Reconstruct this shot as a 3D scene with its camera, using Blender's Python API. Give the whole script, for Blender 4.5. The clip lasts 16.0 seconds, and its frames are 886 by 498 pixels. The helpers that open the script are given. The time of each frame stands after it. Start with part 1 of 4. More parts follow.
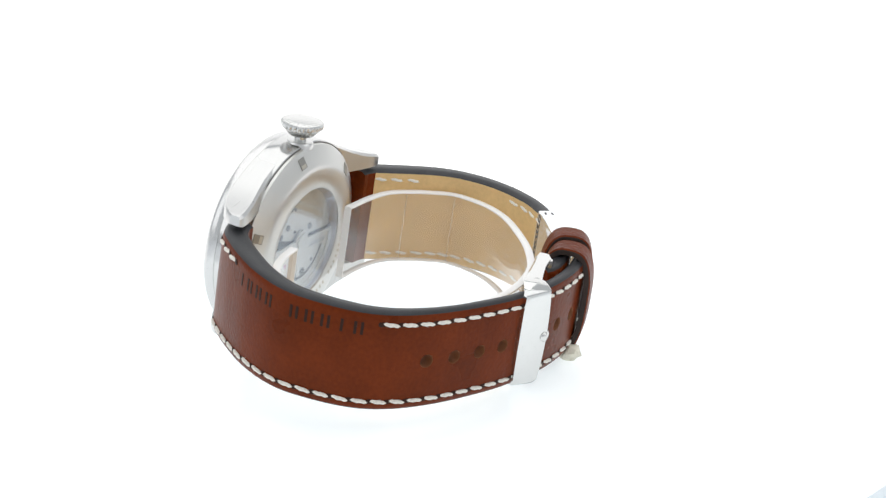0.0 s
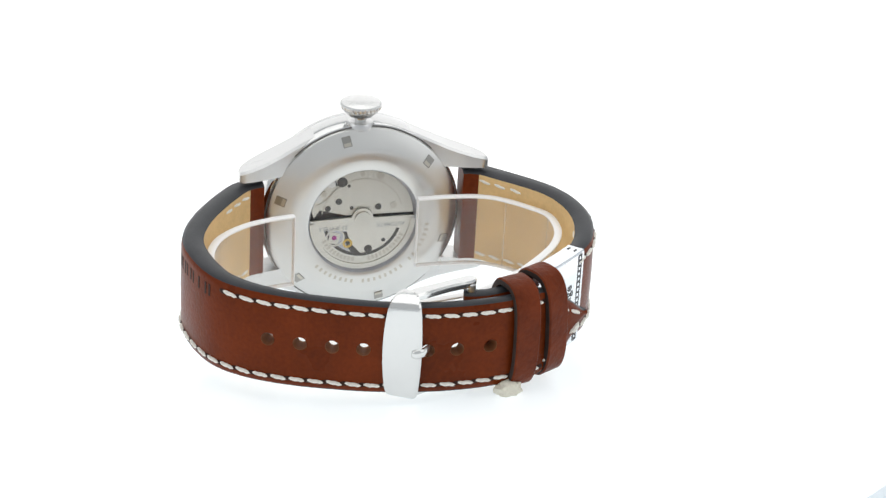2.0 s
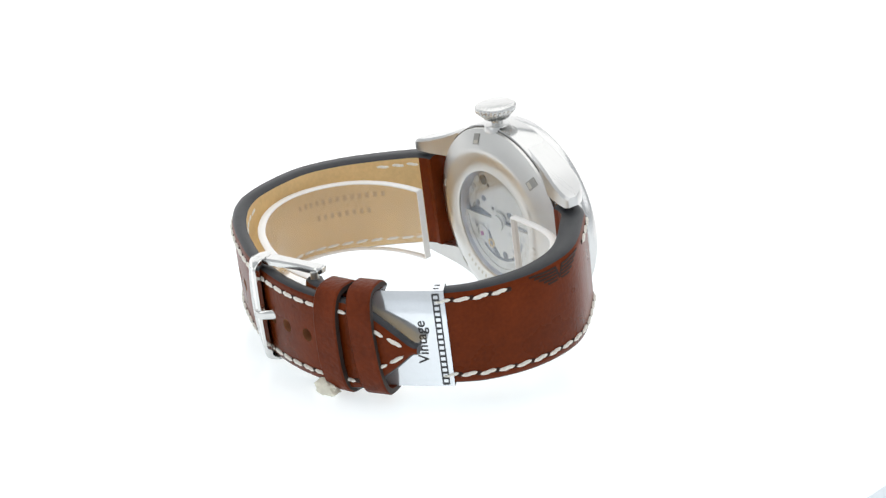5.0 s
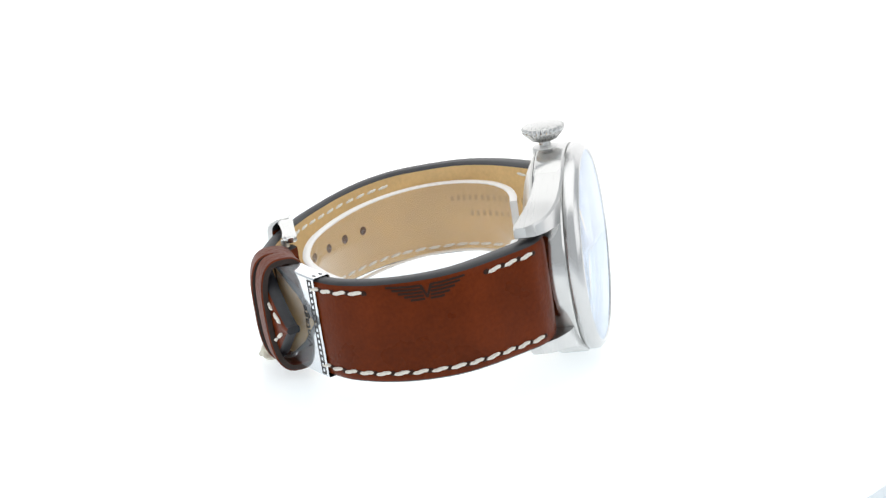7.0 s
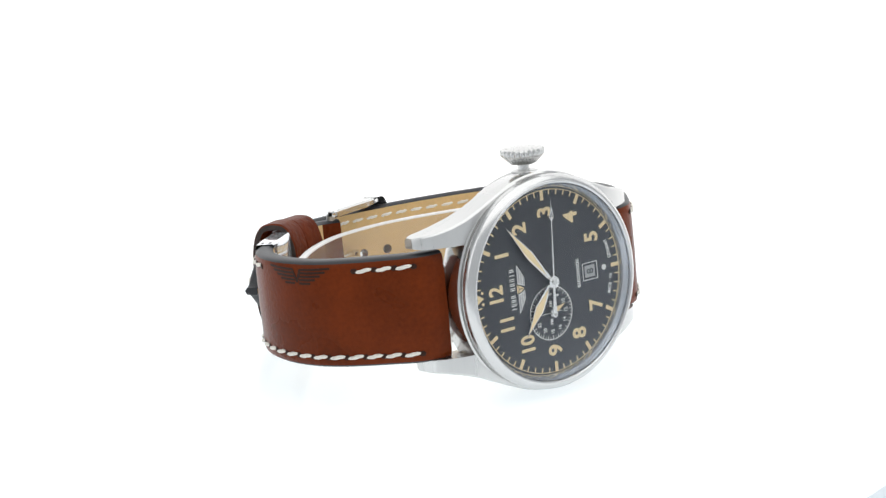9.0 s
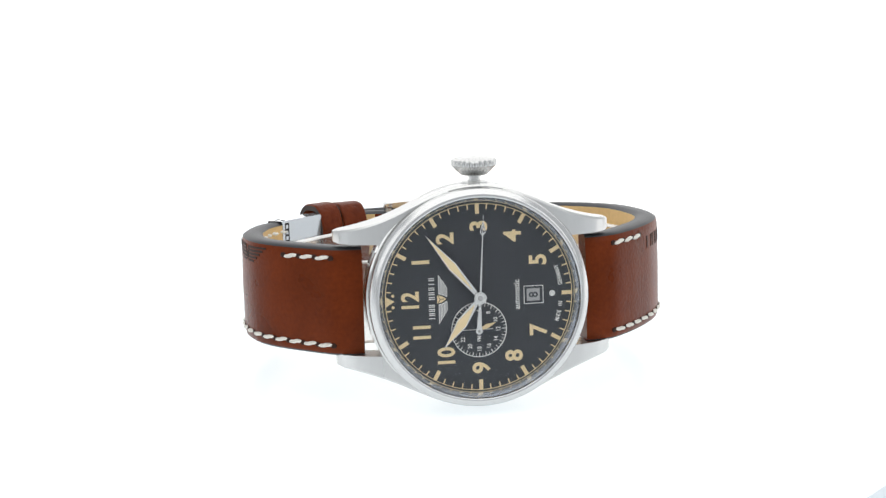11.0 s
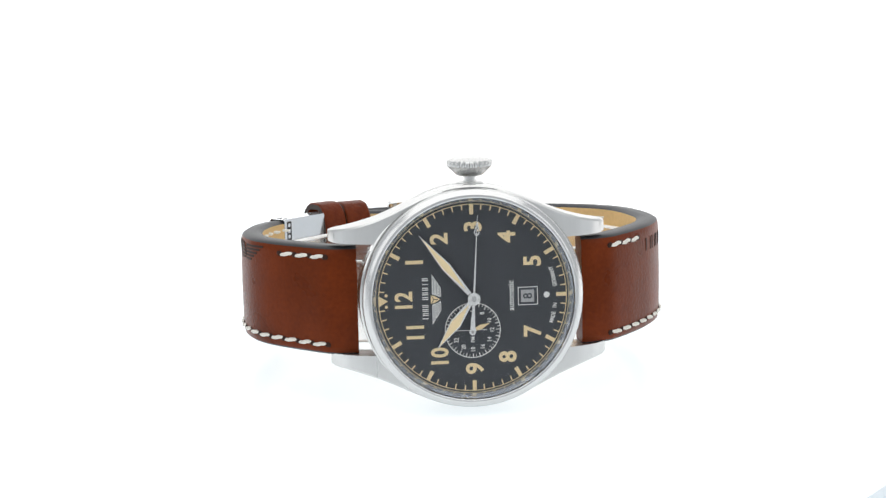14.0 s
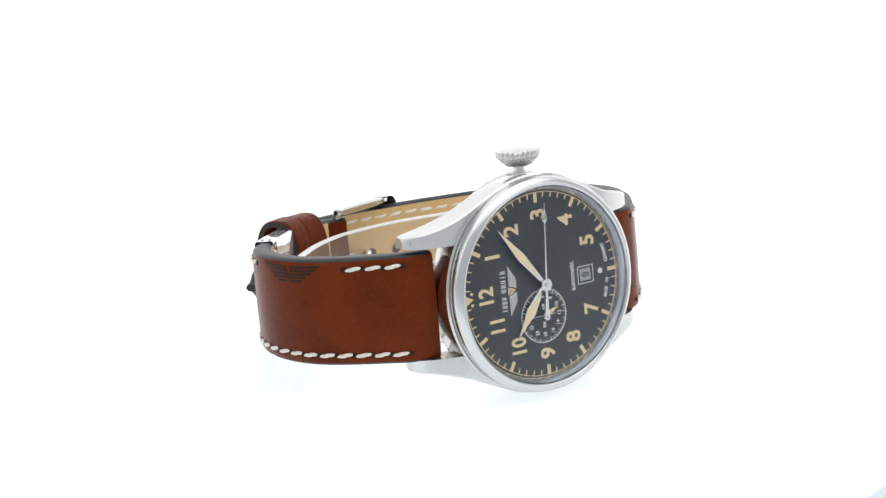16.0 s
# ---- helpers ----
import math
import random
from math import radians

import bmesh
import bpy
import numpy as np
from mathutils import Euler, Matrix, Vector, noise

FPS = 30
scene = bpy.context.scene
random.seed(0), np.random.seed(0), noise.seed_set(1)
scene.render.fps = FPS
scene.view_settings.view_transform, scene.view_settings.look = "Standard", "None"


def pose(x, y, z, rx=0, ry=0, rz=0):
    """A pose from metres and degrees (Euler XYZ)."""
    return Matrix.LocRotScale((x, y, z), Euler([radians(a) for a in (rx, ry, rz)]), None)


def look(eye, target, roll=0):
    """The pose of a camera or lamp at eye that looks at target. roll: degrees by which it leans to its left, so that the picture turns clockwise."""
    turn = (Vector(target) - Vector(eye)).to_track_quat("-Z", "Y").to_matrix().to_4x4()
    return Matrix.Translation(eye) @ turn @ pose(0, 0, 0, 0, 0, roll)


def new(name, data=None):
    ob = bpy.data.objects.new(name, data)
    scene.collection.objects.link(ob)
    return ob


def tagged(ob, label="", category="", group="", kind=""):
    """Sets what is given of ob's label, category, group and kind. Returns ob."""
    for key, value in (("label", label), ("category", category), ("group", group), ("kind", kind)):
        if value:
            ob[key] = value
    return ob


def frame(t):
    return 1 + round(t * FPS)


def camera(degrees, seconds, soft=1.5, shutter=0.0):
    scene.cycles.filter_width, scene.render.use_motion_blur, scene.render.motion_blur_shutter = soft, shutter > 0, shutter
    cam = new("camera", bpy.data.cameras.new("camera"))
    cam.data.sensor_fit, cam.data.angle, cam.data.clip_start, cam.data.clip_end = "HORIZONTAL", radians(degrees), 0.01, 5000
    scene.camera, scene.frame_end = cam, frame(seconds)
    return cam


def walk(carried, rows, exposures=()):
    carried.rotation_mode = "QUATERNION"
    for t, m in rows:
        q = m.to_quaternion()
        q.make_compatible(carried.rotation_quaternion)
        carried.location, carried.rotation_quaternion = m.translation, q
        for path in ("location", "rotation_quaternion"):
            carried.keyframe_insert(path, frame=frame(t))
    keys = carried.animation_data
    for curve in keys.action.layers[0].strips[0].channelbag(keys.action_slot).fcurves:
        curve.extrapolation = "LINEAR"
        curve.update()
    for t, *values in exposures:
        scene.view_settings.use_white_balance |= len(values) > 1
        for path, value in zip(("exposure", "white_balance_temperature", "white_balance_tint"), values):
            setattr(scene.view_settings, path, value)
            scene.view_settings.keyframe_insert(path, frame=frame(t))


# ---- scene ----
cam = camera(21.51, 16.0, soft=1.35)

# ---- camera: stands still above the front of the turntable ----
EYE = Vector((0.0, -0.42704, 0.15996))
YAW, PITCH = radians(0.578), radians(18.091)
AIM = EYE + Vector((math.sin(YAW) * math.cos(PITCH), math.cos(YAW) * math.cos(PITCH), -math.sin(PITCH)))
walk(cam, [(0.0, look(EYE, AIM, 0.205)), (16.0, look(EYE, AIM, 0.205))], [(0.0, 0.0), (16.0, 0.0)])

# the turntable's angle, in degrees, second by second
TURN = [(0.0, 249.53), (0.5, 238.44), (1.0, 226.58), (1.5, 215.73), (2.0, 203.77), (2.5, 192.88), (3.0, 181.16),
        (3.5, 170.61), (3.7, 166.3), (4.75, 141.0), (5.8, 115.76), (6.0, 111.51), (6.5, 100.76), (7.0, 89.04),
        (7.5, 78.4), (8.0, 66.9), (8.5, 56.65), (9.0, 46.46), (9.2, 43.0), (9.7, 34.9), (10.25, 27.0),
        (10.8, 20.0), (11.3, 14.53), (11.5, 12.73), (12.0, 8.45), (12.5, 5.42), (13.0, 7.16), (13.5, 10.67),
        (14.0, 15.53), (14.5, 20.92), (15.0, 27.72), (15.5, 34.89), (16.0, 42.87)]

MM = 0.001
# how the watch lies on the disc: x from twelve to six, y from dial to buckle, z towards the crown
LIE = Matrix(((0.98771, 0.15532, 0.01725, 0.00099),
              (-0.15613, 0.97581, 0.15302, -0.03166),
              (0.00693, -0.15383, 0.98807, 0.02109),
              (0, 0, 0, 1)))

# ---- world and light: even white surroundings, with unseen fill lamps added ----
world = bpy.data.worlds.new("studio")
scene.world = world
world.use_nodes = True
world.node_tree.nodes["Background"].inputs[0].default_value = (0.93, 0.97, 1.0, 1)
world.node_tree.nodes["Background"].inputs[1].default_value = 0.62


def area(name, eye, target, sx, sy, watts, colour=(1, 1, 1)):
    data = bpy.data.lights.new(name, "AREA")
    data.shape, data.size, data.size_y, data.energy, data.color = "RECTANGLE", sx, sy, watts, colour
    ob = new(name, data)
    ob.matrix_world = look(eye, target)
    return ob


# added fill from above and both sides, all out of view
area("fill_lamp_top", (0.0, 0.02, 0.62), (0, 0.0, 0), 0.95, 0.8, 2.3, (1.0, 0.985, 0.96))
area("fill_lamp_left", (-0.5, -0.22, 0.3), (0, 0, 0.02), 0.35, 0.4, 0.35)
area("fill_lamp_right", (0.5, -0.22, 0.3), (0, 0, 0.02), 0.35, 0.4, 0.35)


# ---- materials ----
def mat(name, colour, rough=0.5, metal=0.0, **more):
    m = bpy.data.materials.new(name)
    m.use_nodes = True
    b = m.node_tree.nodes["Principled BSDF"]
    b.inputs["Base Color"].default_value = (*colour, 1)
    b.inputs["Roughness"].default_value = rough
    b.inputs["Metallic"].default_value = metal
    for key, value in more.items():
        b.inputs[key.replace("_", " ")].default_value = value
    return m


def nodes_of(m):
    return m.node_tree.nodes, m.node_tree.links, m.node_tree.nodes["Principled BSDF"]


def grain(m, scale, detail=4.0, dark=0.75, light=1.2, bump=0.0, stretch=(1, 1, 1), rough=None, fine=None, depth=0.0002):
    """Mottles the base colour at two scales and gives a fine relief."""
    n, l, b = nodes_of(m)
    base = tuple(b.inputs["Base Color"].default_value)
    co = n.new("ShaderNodeTexCoord")
    mp = n.new("ShaderNodeMapping")
    mp.inputs["Scale"].default_value = stretch
    l.new(co.outputs["Object"], mp.inputs["Vector"])
    t = n.new("ShaderNodeTexNoise")
    t.inputs["Scale"].default_value, t.inputs["Detail"].default_value = scale, detail
    l.new(mp.outputs[0], t.inputs["Vector"])
    t2 = n.new("ShaderNodeTexNoise")
    t2.inputs["Scale"].default_value, t2.inputs["Detail"].default_value = fine or scale * 9, 3.0
    l.new(mp.outputs[0], t2.inputs["Vector"])
    add = n.new("ShaderNodeMix")
    add.data_type, add.inputs[0].default_value = "FLOAT", 0.4
    l.new(t.outputs["Fac"], add.inputs[2])
    l.new(t2.outputs["Fac"], add.inputs[3])
    ramp = n.new("ShaderNodeValToRGB")
    ramp.color_ramp.elements[0].position, ramp.color_ramp.elements[1].position = 0.34, 0.66
    ramp.color_ramp.elements[0].color = tuple(c * dark for c in base[:3]) + (1,)
    ramp.color_ramp.elements[1].color = tuple(min(1, c * light) for c in base[:3]) + (1,)
    l.new(add.outputs[0], ramp.inputs[0])
    l.new(ramp.outputs[0], b.inputs["Base Color"])
    if rough:
        mr = n.new("ShaderNodeMapRange")
        mr.inputs["To Min"].default_value, mr.inputs["To Max"].default_value = rough
        l.new(t.outputs["Fac"], mr.inputs["Value"])
        l.new(mr.outputs[0], b.inputs["Roughness"])
    if bump:
        bp = n.new("ShaderNodeBump")
        bp.inputs["Strength"].default_value, bp.inputs["Distance"].default_value = bump, depth
        l.new(t2.outputs["Fac"], bp.inputs["Height"])
        l.new(bp.outputs[0], b.inputs["Normal"])
    return m


LEATHER = grain(mat("brown_leather", (0.131, 0.0228, 0.0040), 0.32), 90, dark=0.74, light=1.22, bump=0.34, rough=(0.22, 0.36), fine=1400)
LEATHER.node_tree.nodes["Principled BSDF"].inputs["Specular IOR Level"].default_value = 0.09
KEEPER = grain(mat("keeper_leather", (0.128, 0.024, 0.0066), 0.34, Specular_IOR_Level=0.1), 160, dark=0.7, light=1.25, bump=0.9, rough=(0.32, 0.46), fine=1000)
EDGE = grain(mat("edge_paint", (0.028, 0.029, 0.033), 0.4, Specular_IOR_Level=0.3), 300, dark=0.8, light=1.2, bump=0.1)
KEEPER_EDGE = grain(mat("keeper_cut_edge", (0.042, 0.03, 0.026), 0.5, Specular_IOR_Level=0.2), 300, dark=0.75, light=1.25, bump=0.2)
LINING = grain(mat("lining_leather", (0.70, 0.475, 0.215), 0.55), 120, dark=0.88, light=1.08, bump=0.2, fine=1200)
HOLE = mat("hole_wall", (0.22, 0.085, 0.032), 0.6)
PRESS = mat("pressed_leather", (0.03, 0.010, 0.005), 0.55, Specular_IOR_Level=0.2)
PRESS_TAN = mat("pressed_lining", (0.50, 0.34, 0.165), 0.6)
THREAD = grain(mat("thread", (0.84, 0.81, 0.74), 0.8), 900, dark=0.8, light=1.1, bump=0.5)
STEEL = grain(mat("brushed_steel", (0.665, 0.665, 0.66), 0.3, 1.0), 500, dark=0.975, light=1.015, stretch=(0.15, 6, 0.15), rough=(0.24, 0.34))
POLISH = grain(mat("polished_steel", (0.64, 0.64, 0.635), 0.12, 1.0), 120, dark=0.985, light=1.01, rough=(0.1, 0.17))
BACKSTEEL = grain(mat("caseback_steel", (0.70, 0.697, 0.68), 0.36, 1.0), 60, dark=0.985, light=1.01, rough=(0.32, 0.4), fine=200)
for turned in (BACKSTEEL,):
    # turned on a lathe: the gloss stretches across the fine rings
    n, l, b = nodes_of(turned)
    tangent = n.new("ShaderNodeTangent")
    tangent.direction_type, tangent.axis = "RADIAL", "Y"
    l.new(tangent.outputs[0], b.inputs["Tangent"])
    b.inputs["Anisotropic"].default_value = 0.75
ENGRAVE = mat("engraving", (0.56, 0.53, 0.47), 0.42, 0.95)
CROWN = mat("crown_steel", (0.67, 0.67, 0.66), 0.2, 1.0)
BEZEL = grain(mat("satin_bezel", (0.66, 0.66, 0.66), 0.22, 1.0), 90, dark=0.985, light=1.01, rough=(0.2, 0.27))
SEAM = mat("seam_steel", (0.40, 0.40, 0.39), 0.35, 1.0)
BUCKLE = grain(mat("buckle_steel", (0.70, 0.70, 0.69), 0.16, 1.0), 90, dark=0.98, light=1.01, rough=(0.12, 0.2))
DIAL = grain(mat("black_dial", (0.063, 0.067, 0.075), 0.5, Specular_IOR_Level=0.25), 60, dark=0.96, light=1.04, fine=180)
LUME = mat("cream_lume", (0.86, 0.69, 0.41), 0.6)
WHITE = mat("white_print", (0.80, 0.80, 0.78), 0.6)
GREY = mat("grey_print", (0.42, 0.42, 0.43), 0.6)
HAND = mat("hand_steel", (0.80, 0.80, 0.79), 0.22, 1.0)
PLATE = grain(mat("movement_plate", (0.65, 0.63, 0.57), 0.36, 0.75), 500, dark=0.92, light=1.05, stretch=(6, 1, 0.2))
ROTOR = grain(mat("rotor_plate", (0.69, 0.67, 0.61), 0.34, 0.75), 600, dark=0.94, light=1.04)
# shade in the movement's gaps, put into a dark base colour; also the case seam
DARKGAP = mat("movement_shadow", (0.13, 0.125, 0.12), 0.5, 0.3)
BRASS = mat("brass", (0.62, 0.44, 0.16), 0.3, 1.0)
RIM = mat("window_rim", (0.50, 0.50, 0.54), 0.4, 0.35)
RUBY = mat("ruby", (0.45, 0.10, 0.32), 0.15)
PAPER = grain(mat("tag_foil", (0.84, 0.88, 0.92), 0.1, 0.7, Specular_IOR_Level=0.8, Coat_Weight=1.0, Coat_Roughness=0.04), 200, dark=0.97, light=1.02)
INK = mat("tag_ink", (0.02, 0.02, 0.022), 0.4)
PUTTY = grain(mat("putty", (0.72, 0.69, 0.58), 0.5), 500, dark=0.85, light=1.1, bump=0.4)
FROST = mat("cut_plastic", (0.86, 0.85, 0.84), 0.35)


def clear(name, haze=0.0, tint=(1, 1, 1), gloss=0.0, coat=(1, 1, 1), steep=3.6, most=0.95):
    """Clear sheet: see-through with the gloss of its surface, and a little haze."""
    m = bpy.data.materials.new(name)
    m.use_nodes = True
    n, l = m.node_tree.nodes, m.node_tree.links
    n.remove(n["Principled BSDF"])
    out = n["Material Output"]
    tr, gl, lw, mix = (n.new("ShaderNode" + k) for k in ("BsdfTransparent", "BsdfGlossy", "LayerWeight", "MixShader"))
    tr.inputs[0].default_value = (*tint, 1)
    gl.inputs["Roughness"].default_value = 0.03
    gl.inputs["Color"].default_value = (*coat, 1)
    # gloss: next to none face on, as on a coated pane, rising at a grazing angle
    power, scale = n.new("ShaderNodeMath"), n.new("ShaderNodeMath")
    power.operation, scale.operation = "POWER", "MULTIPLY_ADD"
    lw.inputs[0].default_value = 0.5
    power.inputs[1].default_value = steep
    scale.use_clamp = True
    scale.inputs[1].default_value, scale.inputs[2].default_value = most - gloss, gloss
    l.new(lw.outputs["Facing"], power.inputs[0])
    l.new(power.outputs[0], scale.inputs[0])
    last = tr
    if haze:
        df, hm = n.new("ShaderNodeBsdfDiffuse"), n.new("ShaderNodeMixShader")
        df.inputs[0].default_value, hm.inputs[0].default_value = (0.9, 0.89, 0.87, 1), haze
        l.new(tr.outputs[0], hm.inputs[1])
        l.new(df.outputs[0], hm.inputs[2])
        last = hm
    l.new(scale.outputs[0], mix.inputs[0])
    l.new(last.outputs[0], mix.inputs[1])
    l.new(gl.outputs[0], mix.inputs[2])
    l.new(mix.outputs[0], out.inputs[0])
    return m


CRYSTAL = clear("sapphire", 0.0, (0.97, 0.97, 0.97), 0.004, (0.82, 0.89, 1.0), 2.9, 1.0)
CREASE = clear("plastic_crease", 0.22, (0.96, 0.95, 0.94), 0.0)
PLASTIC = clear("clear_plastic", 0.12, (0.96, 0.95, 0.94), 0.0)


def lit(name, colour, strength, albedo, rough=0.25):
    """White base with emission: acrylic lit from behind, or cloth given a glow of its own."""
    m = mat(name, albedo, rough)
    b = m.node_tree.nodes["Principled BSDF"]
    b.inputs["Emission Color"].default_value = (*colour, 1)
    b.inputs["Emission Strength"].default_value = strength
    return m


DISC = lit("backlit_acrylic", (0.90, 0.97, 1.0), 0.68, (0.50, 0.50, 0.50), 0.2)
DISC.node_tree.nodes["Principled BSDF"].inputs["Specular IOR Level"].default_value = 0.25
# no lamp behind the cloth: emission added to keep the background white
SWEEP = lit("glowing_cloth", (1, 1, 1), 1.0, (0.3, 0.3, 0.3), 0.9)
BASE = grain(mat("table_laminate", (0.81, 0.84, 0.87), 0.5), 20, dark=0.95, light=1.04)


# ---- helpers ----
def mesh_of(name, bm, materials, smooth=True, angle=35):
    me = bpy.data.meshes.new(name)
    bmesh.ops.recalc_face_normals(bm, faces=bm.faces)
    for f in bm.faces:
        f.smooth = smooth
    if smooth:
        for e in bm.edges:
            if len(e.link_faces) == 2 and e.calc_face_angle(0) > radians(angle):
                e.smooth = False
    bm.to_mesh(me)
    bm.free()
    for m in materials if isinstance(materials, (list, tuple)) else [materials]:
        me.materials.append(m)
    return me


def part(name, bm, material, parent, label="", smooth=True, angle=35):
    """Links a bmesh (in mm, in the watch's space) as one mesh object under a thing or a part."""
    bmesh.ops.scale(bm, vec=(MM, MM, MM), verts=bm.verts)
    ob = new(name, mesh_of(name, bm, material, smooth, angle))
    ob.parent = parent
    if label:
        tagged(ob, label)
    return ob


def shared(name, me, parent, m):
    ob = new(name, me)
    ob.parent = parent
    ob.matrix_basis = m
    return ob


def lathe(rows, steps=96, closed=False):
    """Turned about the dial's axis: rows of (radius, y)."""
    bm = bmesh.new()
    rings = []
    for r, y in rows:
        rings.append([bm.verts.new((r * math.cos(2 * math.pi * k / steps), y, r * math.sin(2 * math.pi * k / steps))) for k in range(steps)])
    pairs = list(zip(rings, rings[1:])) + ([(rings[-1], rings[0])] if closed else [])
    for a, b in pairs:
        for k in range(steps):
            bm.faces.new((a[k], a[(k + 1) % steps], b[(k + 1) % steps], b[k]))
    if not closed:
        for ring, (r, y) in ((rings[0], rows[0]), (rings[-1], rows[-1])):
            if r < 30 and r > 0:
                bm.faces.new(ring)
    return bm


def slab(points, y0, y1):
    """A flat plate with the outline points (x, z), from y0 to y1."""
    bm = bmesh.new()
    a = [bm.verts.new((x, y0, z)) for x, z in points]
    b = [bm.verts.new((x, y1, z)) for x, z in points]
    bm.faces.new(a)
    bm.faces.new(b[::-1])
    for k in range(len(points)):
        j = (k + 1) % len(points)
        bm.faces.new((a[k], b[k], b[j], a[j]))
    return bm


def disc_pts(cx, cz, r, steps=24):
    return [(cx + r * math.cos(2 * math.pi * k / steps), cz + r * math.sin(2 * math.pi * k / steps)) for k in range(steps)]


def box(x0, x1, y0, y1, z0, z1, bevel=0.0, seg=2):
    bm = bmesh.new()
    bmesh.ops.create_cube(bm, size=1)
    bmesh.ops.scale(bm, vec=(x1 - x0, y1 - y0, z1 - z0), verts=bm.verts)
    bmesh.ops.translate(bm, vec=((x0 + x1) / 2, (y0 + y1) / 2, (z0 + z1) / 2), verts=bm.verts)
    if bevel:
        bmesh.ops.bevel(bm, geom=bm.edges[:], offset=bevel, segments=seg, affect="EDGES", profile=0.5)
    return bm


def text_bm(body, size, bold=0.0, thick=0.03):
    """Lettering with the built-in font, centred, in the xy plane."""
    cu = bpy.data.curves.new("lettering", "FONT")
    cu.body, cu.size, cu.align_x, cu.align_y = body, size, "CENTER", "CENTER"
    cu.offset, cu.extrude, cu.resolution_u = bold, thick, 3
    ob = bpy.data.objects.new("lettering", cu)
    scene.collection.objects.link(ob)
    bpy.context.view_layer.update()
    me = bpy.data.meshes.new_from_object(ob.evaluated_get(bpy.context.evaluated_depsgraph_get()))
    bm = bmesh.new()
    bm.from_mesh(me)
    bpy.data.objects.remove(ob)
    bpy.data.curves.remove(cu)
    bpy.data.meshes.remove(me)
    xs, ys = [v.co.x for v in bm.verts], [v.co.y for v in bm.verts]
    bmesh.ops.translate(bm, vec=(-(min(xs) + max(xs)) / 2, -(min(ys) + max(ys)) / 2, 0), verts=bm.verts)
    return bm


def dial_text(body, size, x, z, y, bold=0.0, squash=1.0, turn=0.0):
    """Lettering on the dial: it runs towards the crown, its head towards twelve."""
    bm = text_bm(body, size, bold)
    m = Matrix(((0, -1, 0, x), (0, 0, -1, y), (1, 0, 0, z), (0, 0, 0, 1))) @ Matrix.Rotation(radians(turn), 4, "Z") @ Matrix.Diagonal((squash, 1, 1, 1))
    bmesh.ops.transform(bm, matrix=m, verts=bm.verts)
    return bm


class Path:
    """A smooth line in the plane (x, y) with its length; out: which side is the outside."""

    def __init__(self, points, out):
        p = [Vector(q) for q in points]
        p = [2 * p[0] - p[1]] + p + [2 * p[-1] - p[-2]]
        dense = []
        for k in range(1, len(p) - 2):
            for j in range(12):
                t = j / 12
                dense.append(0.5 * (2 * p[k] + (p[k + 1] - p[k - 1]) * t + (2 * p[k - 1] - 5 * p[k] + 4 * p[k + 1] - p[k + 2]) * t * t
                                    + (3 * p[k] - p[k - 1] - 3 * p[k + 1] + p[k + 2]) * t ** 3))
        dense.append(p[-2])
        self.p, self.out, self.s = dense, out, [0.0]
        for a, b in zip(dense, dense[1:]):
            self.s.append(self.s[-1] + (b - a).length)
        self.length = self.s[-1]

    def at(self, s):
        k = max(0, min(len(self.s) - 2, int(np.searchsorted(self.s, s)) - 1))
        f = (s - self.s[k]) / (self.s[k + 1] - self.s[k])
        place = self.p[k].lerp(self.p[k + 1], f)
        a, b = self.p[max(0, k - 3)], self.p[min(len(self.p) - 1, k + 4)]
        along = (b - a).normalized()
        return place, along, Vector((along.y, -along.x)) * self.out

    def find(self, x, y):
        return min(zip(self.p, self.s), key=lambda q: (q[0] - Vector((x, y))).length)[1]

    def spot(self, s, z, n=0.0):
        """A frame on the outside of the line: x along it, y across it towards the crown, z outwards; in mm."""
        p, a, o = self.at(s)
        q = p + o * n
        ax, az = Vector((a.x, a.y, 0)), Vector((o.x, o.y, 0))
        ay = az.cross(ax)
        if ay.z < 0:
            ax, ay = -ax, -ay
        return Matrix(((ax.x, ay.x, az.x, q.x), (ax.y, ay.y, az.y, q.y), (ax.z, ay.z, az.z, z), (0, 0, 0, 1)))


def wrap(path, bm, s0, z0, n0=0.0):
    """Bends a flat bmesh (x along, y across, z out) onto the line."""
    sign = 1 if path.spot(s0, 0).col[0].xyz.dot(Vector((*path.at(s0)[1], 0))) > 0 else -1
    for v in bm.verts:
        p, a, o = path.at(s0 + sign * v.co.x)
        q = p + o * (n0 + v.co.z)
        v.co = (q.x, q.y, z0 + v.co.y)
    return bm


def to_m(m):
    """mm to metres for a frame."""
    m = m.copy()
    m.translation *= MM
    return m


# ---- the setting: table, glowing sweep, turntable ----
def setting():
    bm = box(-0.95, 0.95, -0.65, 0.85, -0.045, -0.012, 0.004)
    tagged(new("tabletop", mesh_of("tabletop", bm, BASE)), "pale grey laminate table under the turntable", "table", kind="structure")
    # the sweep lies behind the disc and rises at the back
    bm = bmesh.new()
    line = [(-0.02, -0.006), (0.45, -0.006)] + [(0.45 + 0.2 * math.sin(a), 0.194 - 0.2 * math.cos(a)) for a in (0.3, 0.6, 0.9, 1.2, 1.45)] + [(0.652, 0.75)]
    a = [bm.verts.new((-0.75, y, z)) for y, z in line]
    b = [bm.verts.new((0.75, y, z)) for y, z in line]
    for k in range(len(line) - 1):
        bm.faces.new((a[k], b[k], b[k + 1], a[k + 1]))
    tagged(new("backdrop", mesh_of("backdrop", bm, SWEEP)), "white cloth sweep behind the turntable, with an added glow", "backdrop", kind="structure")


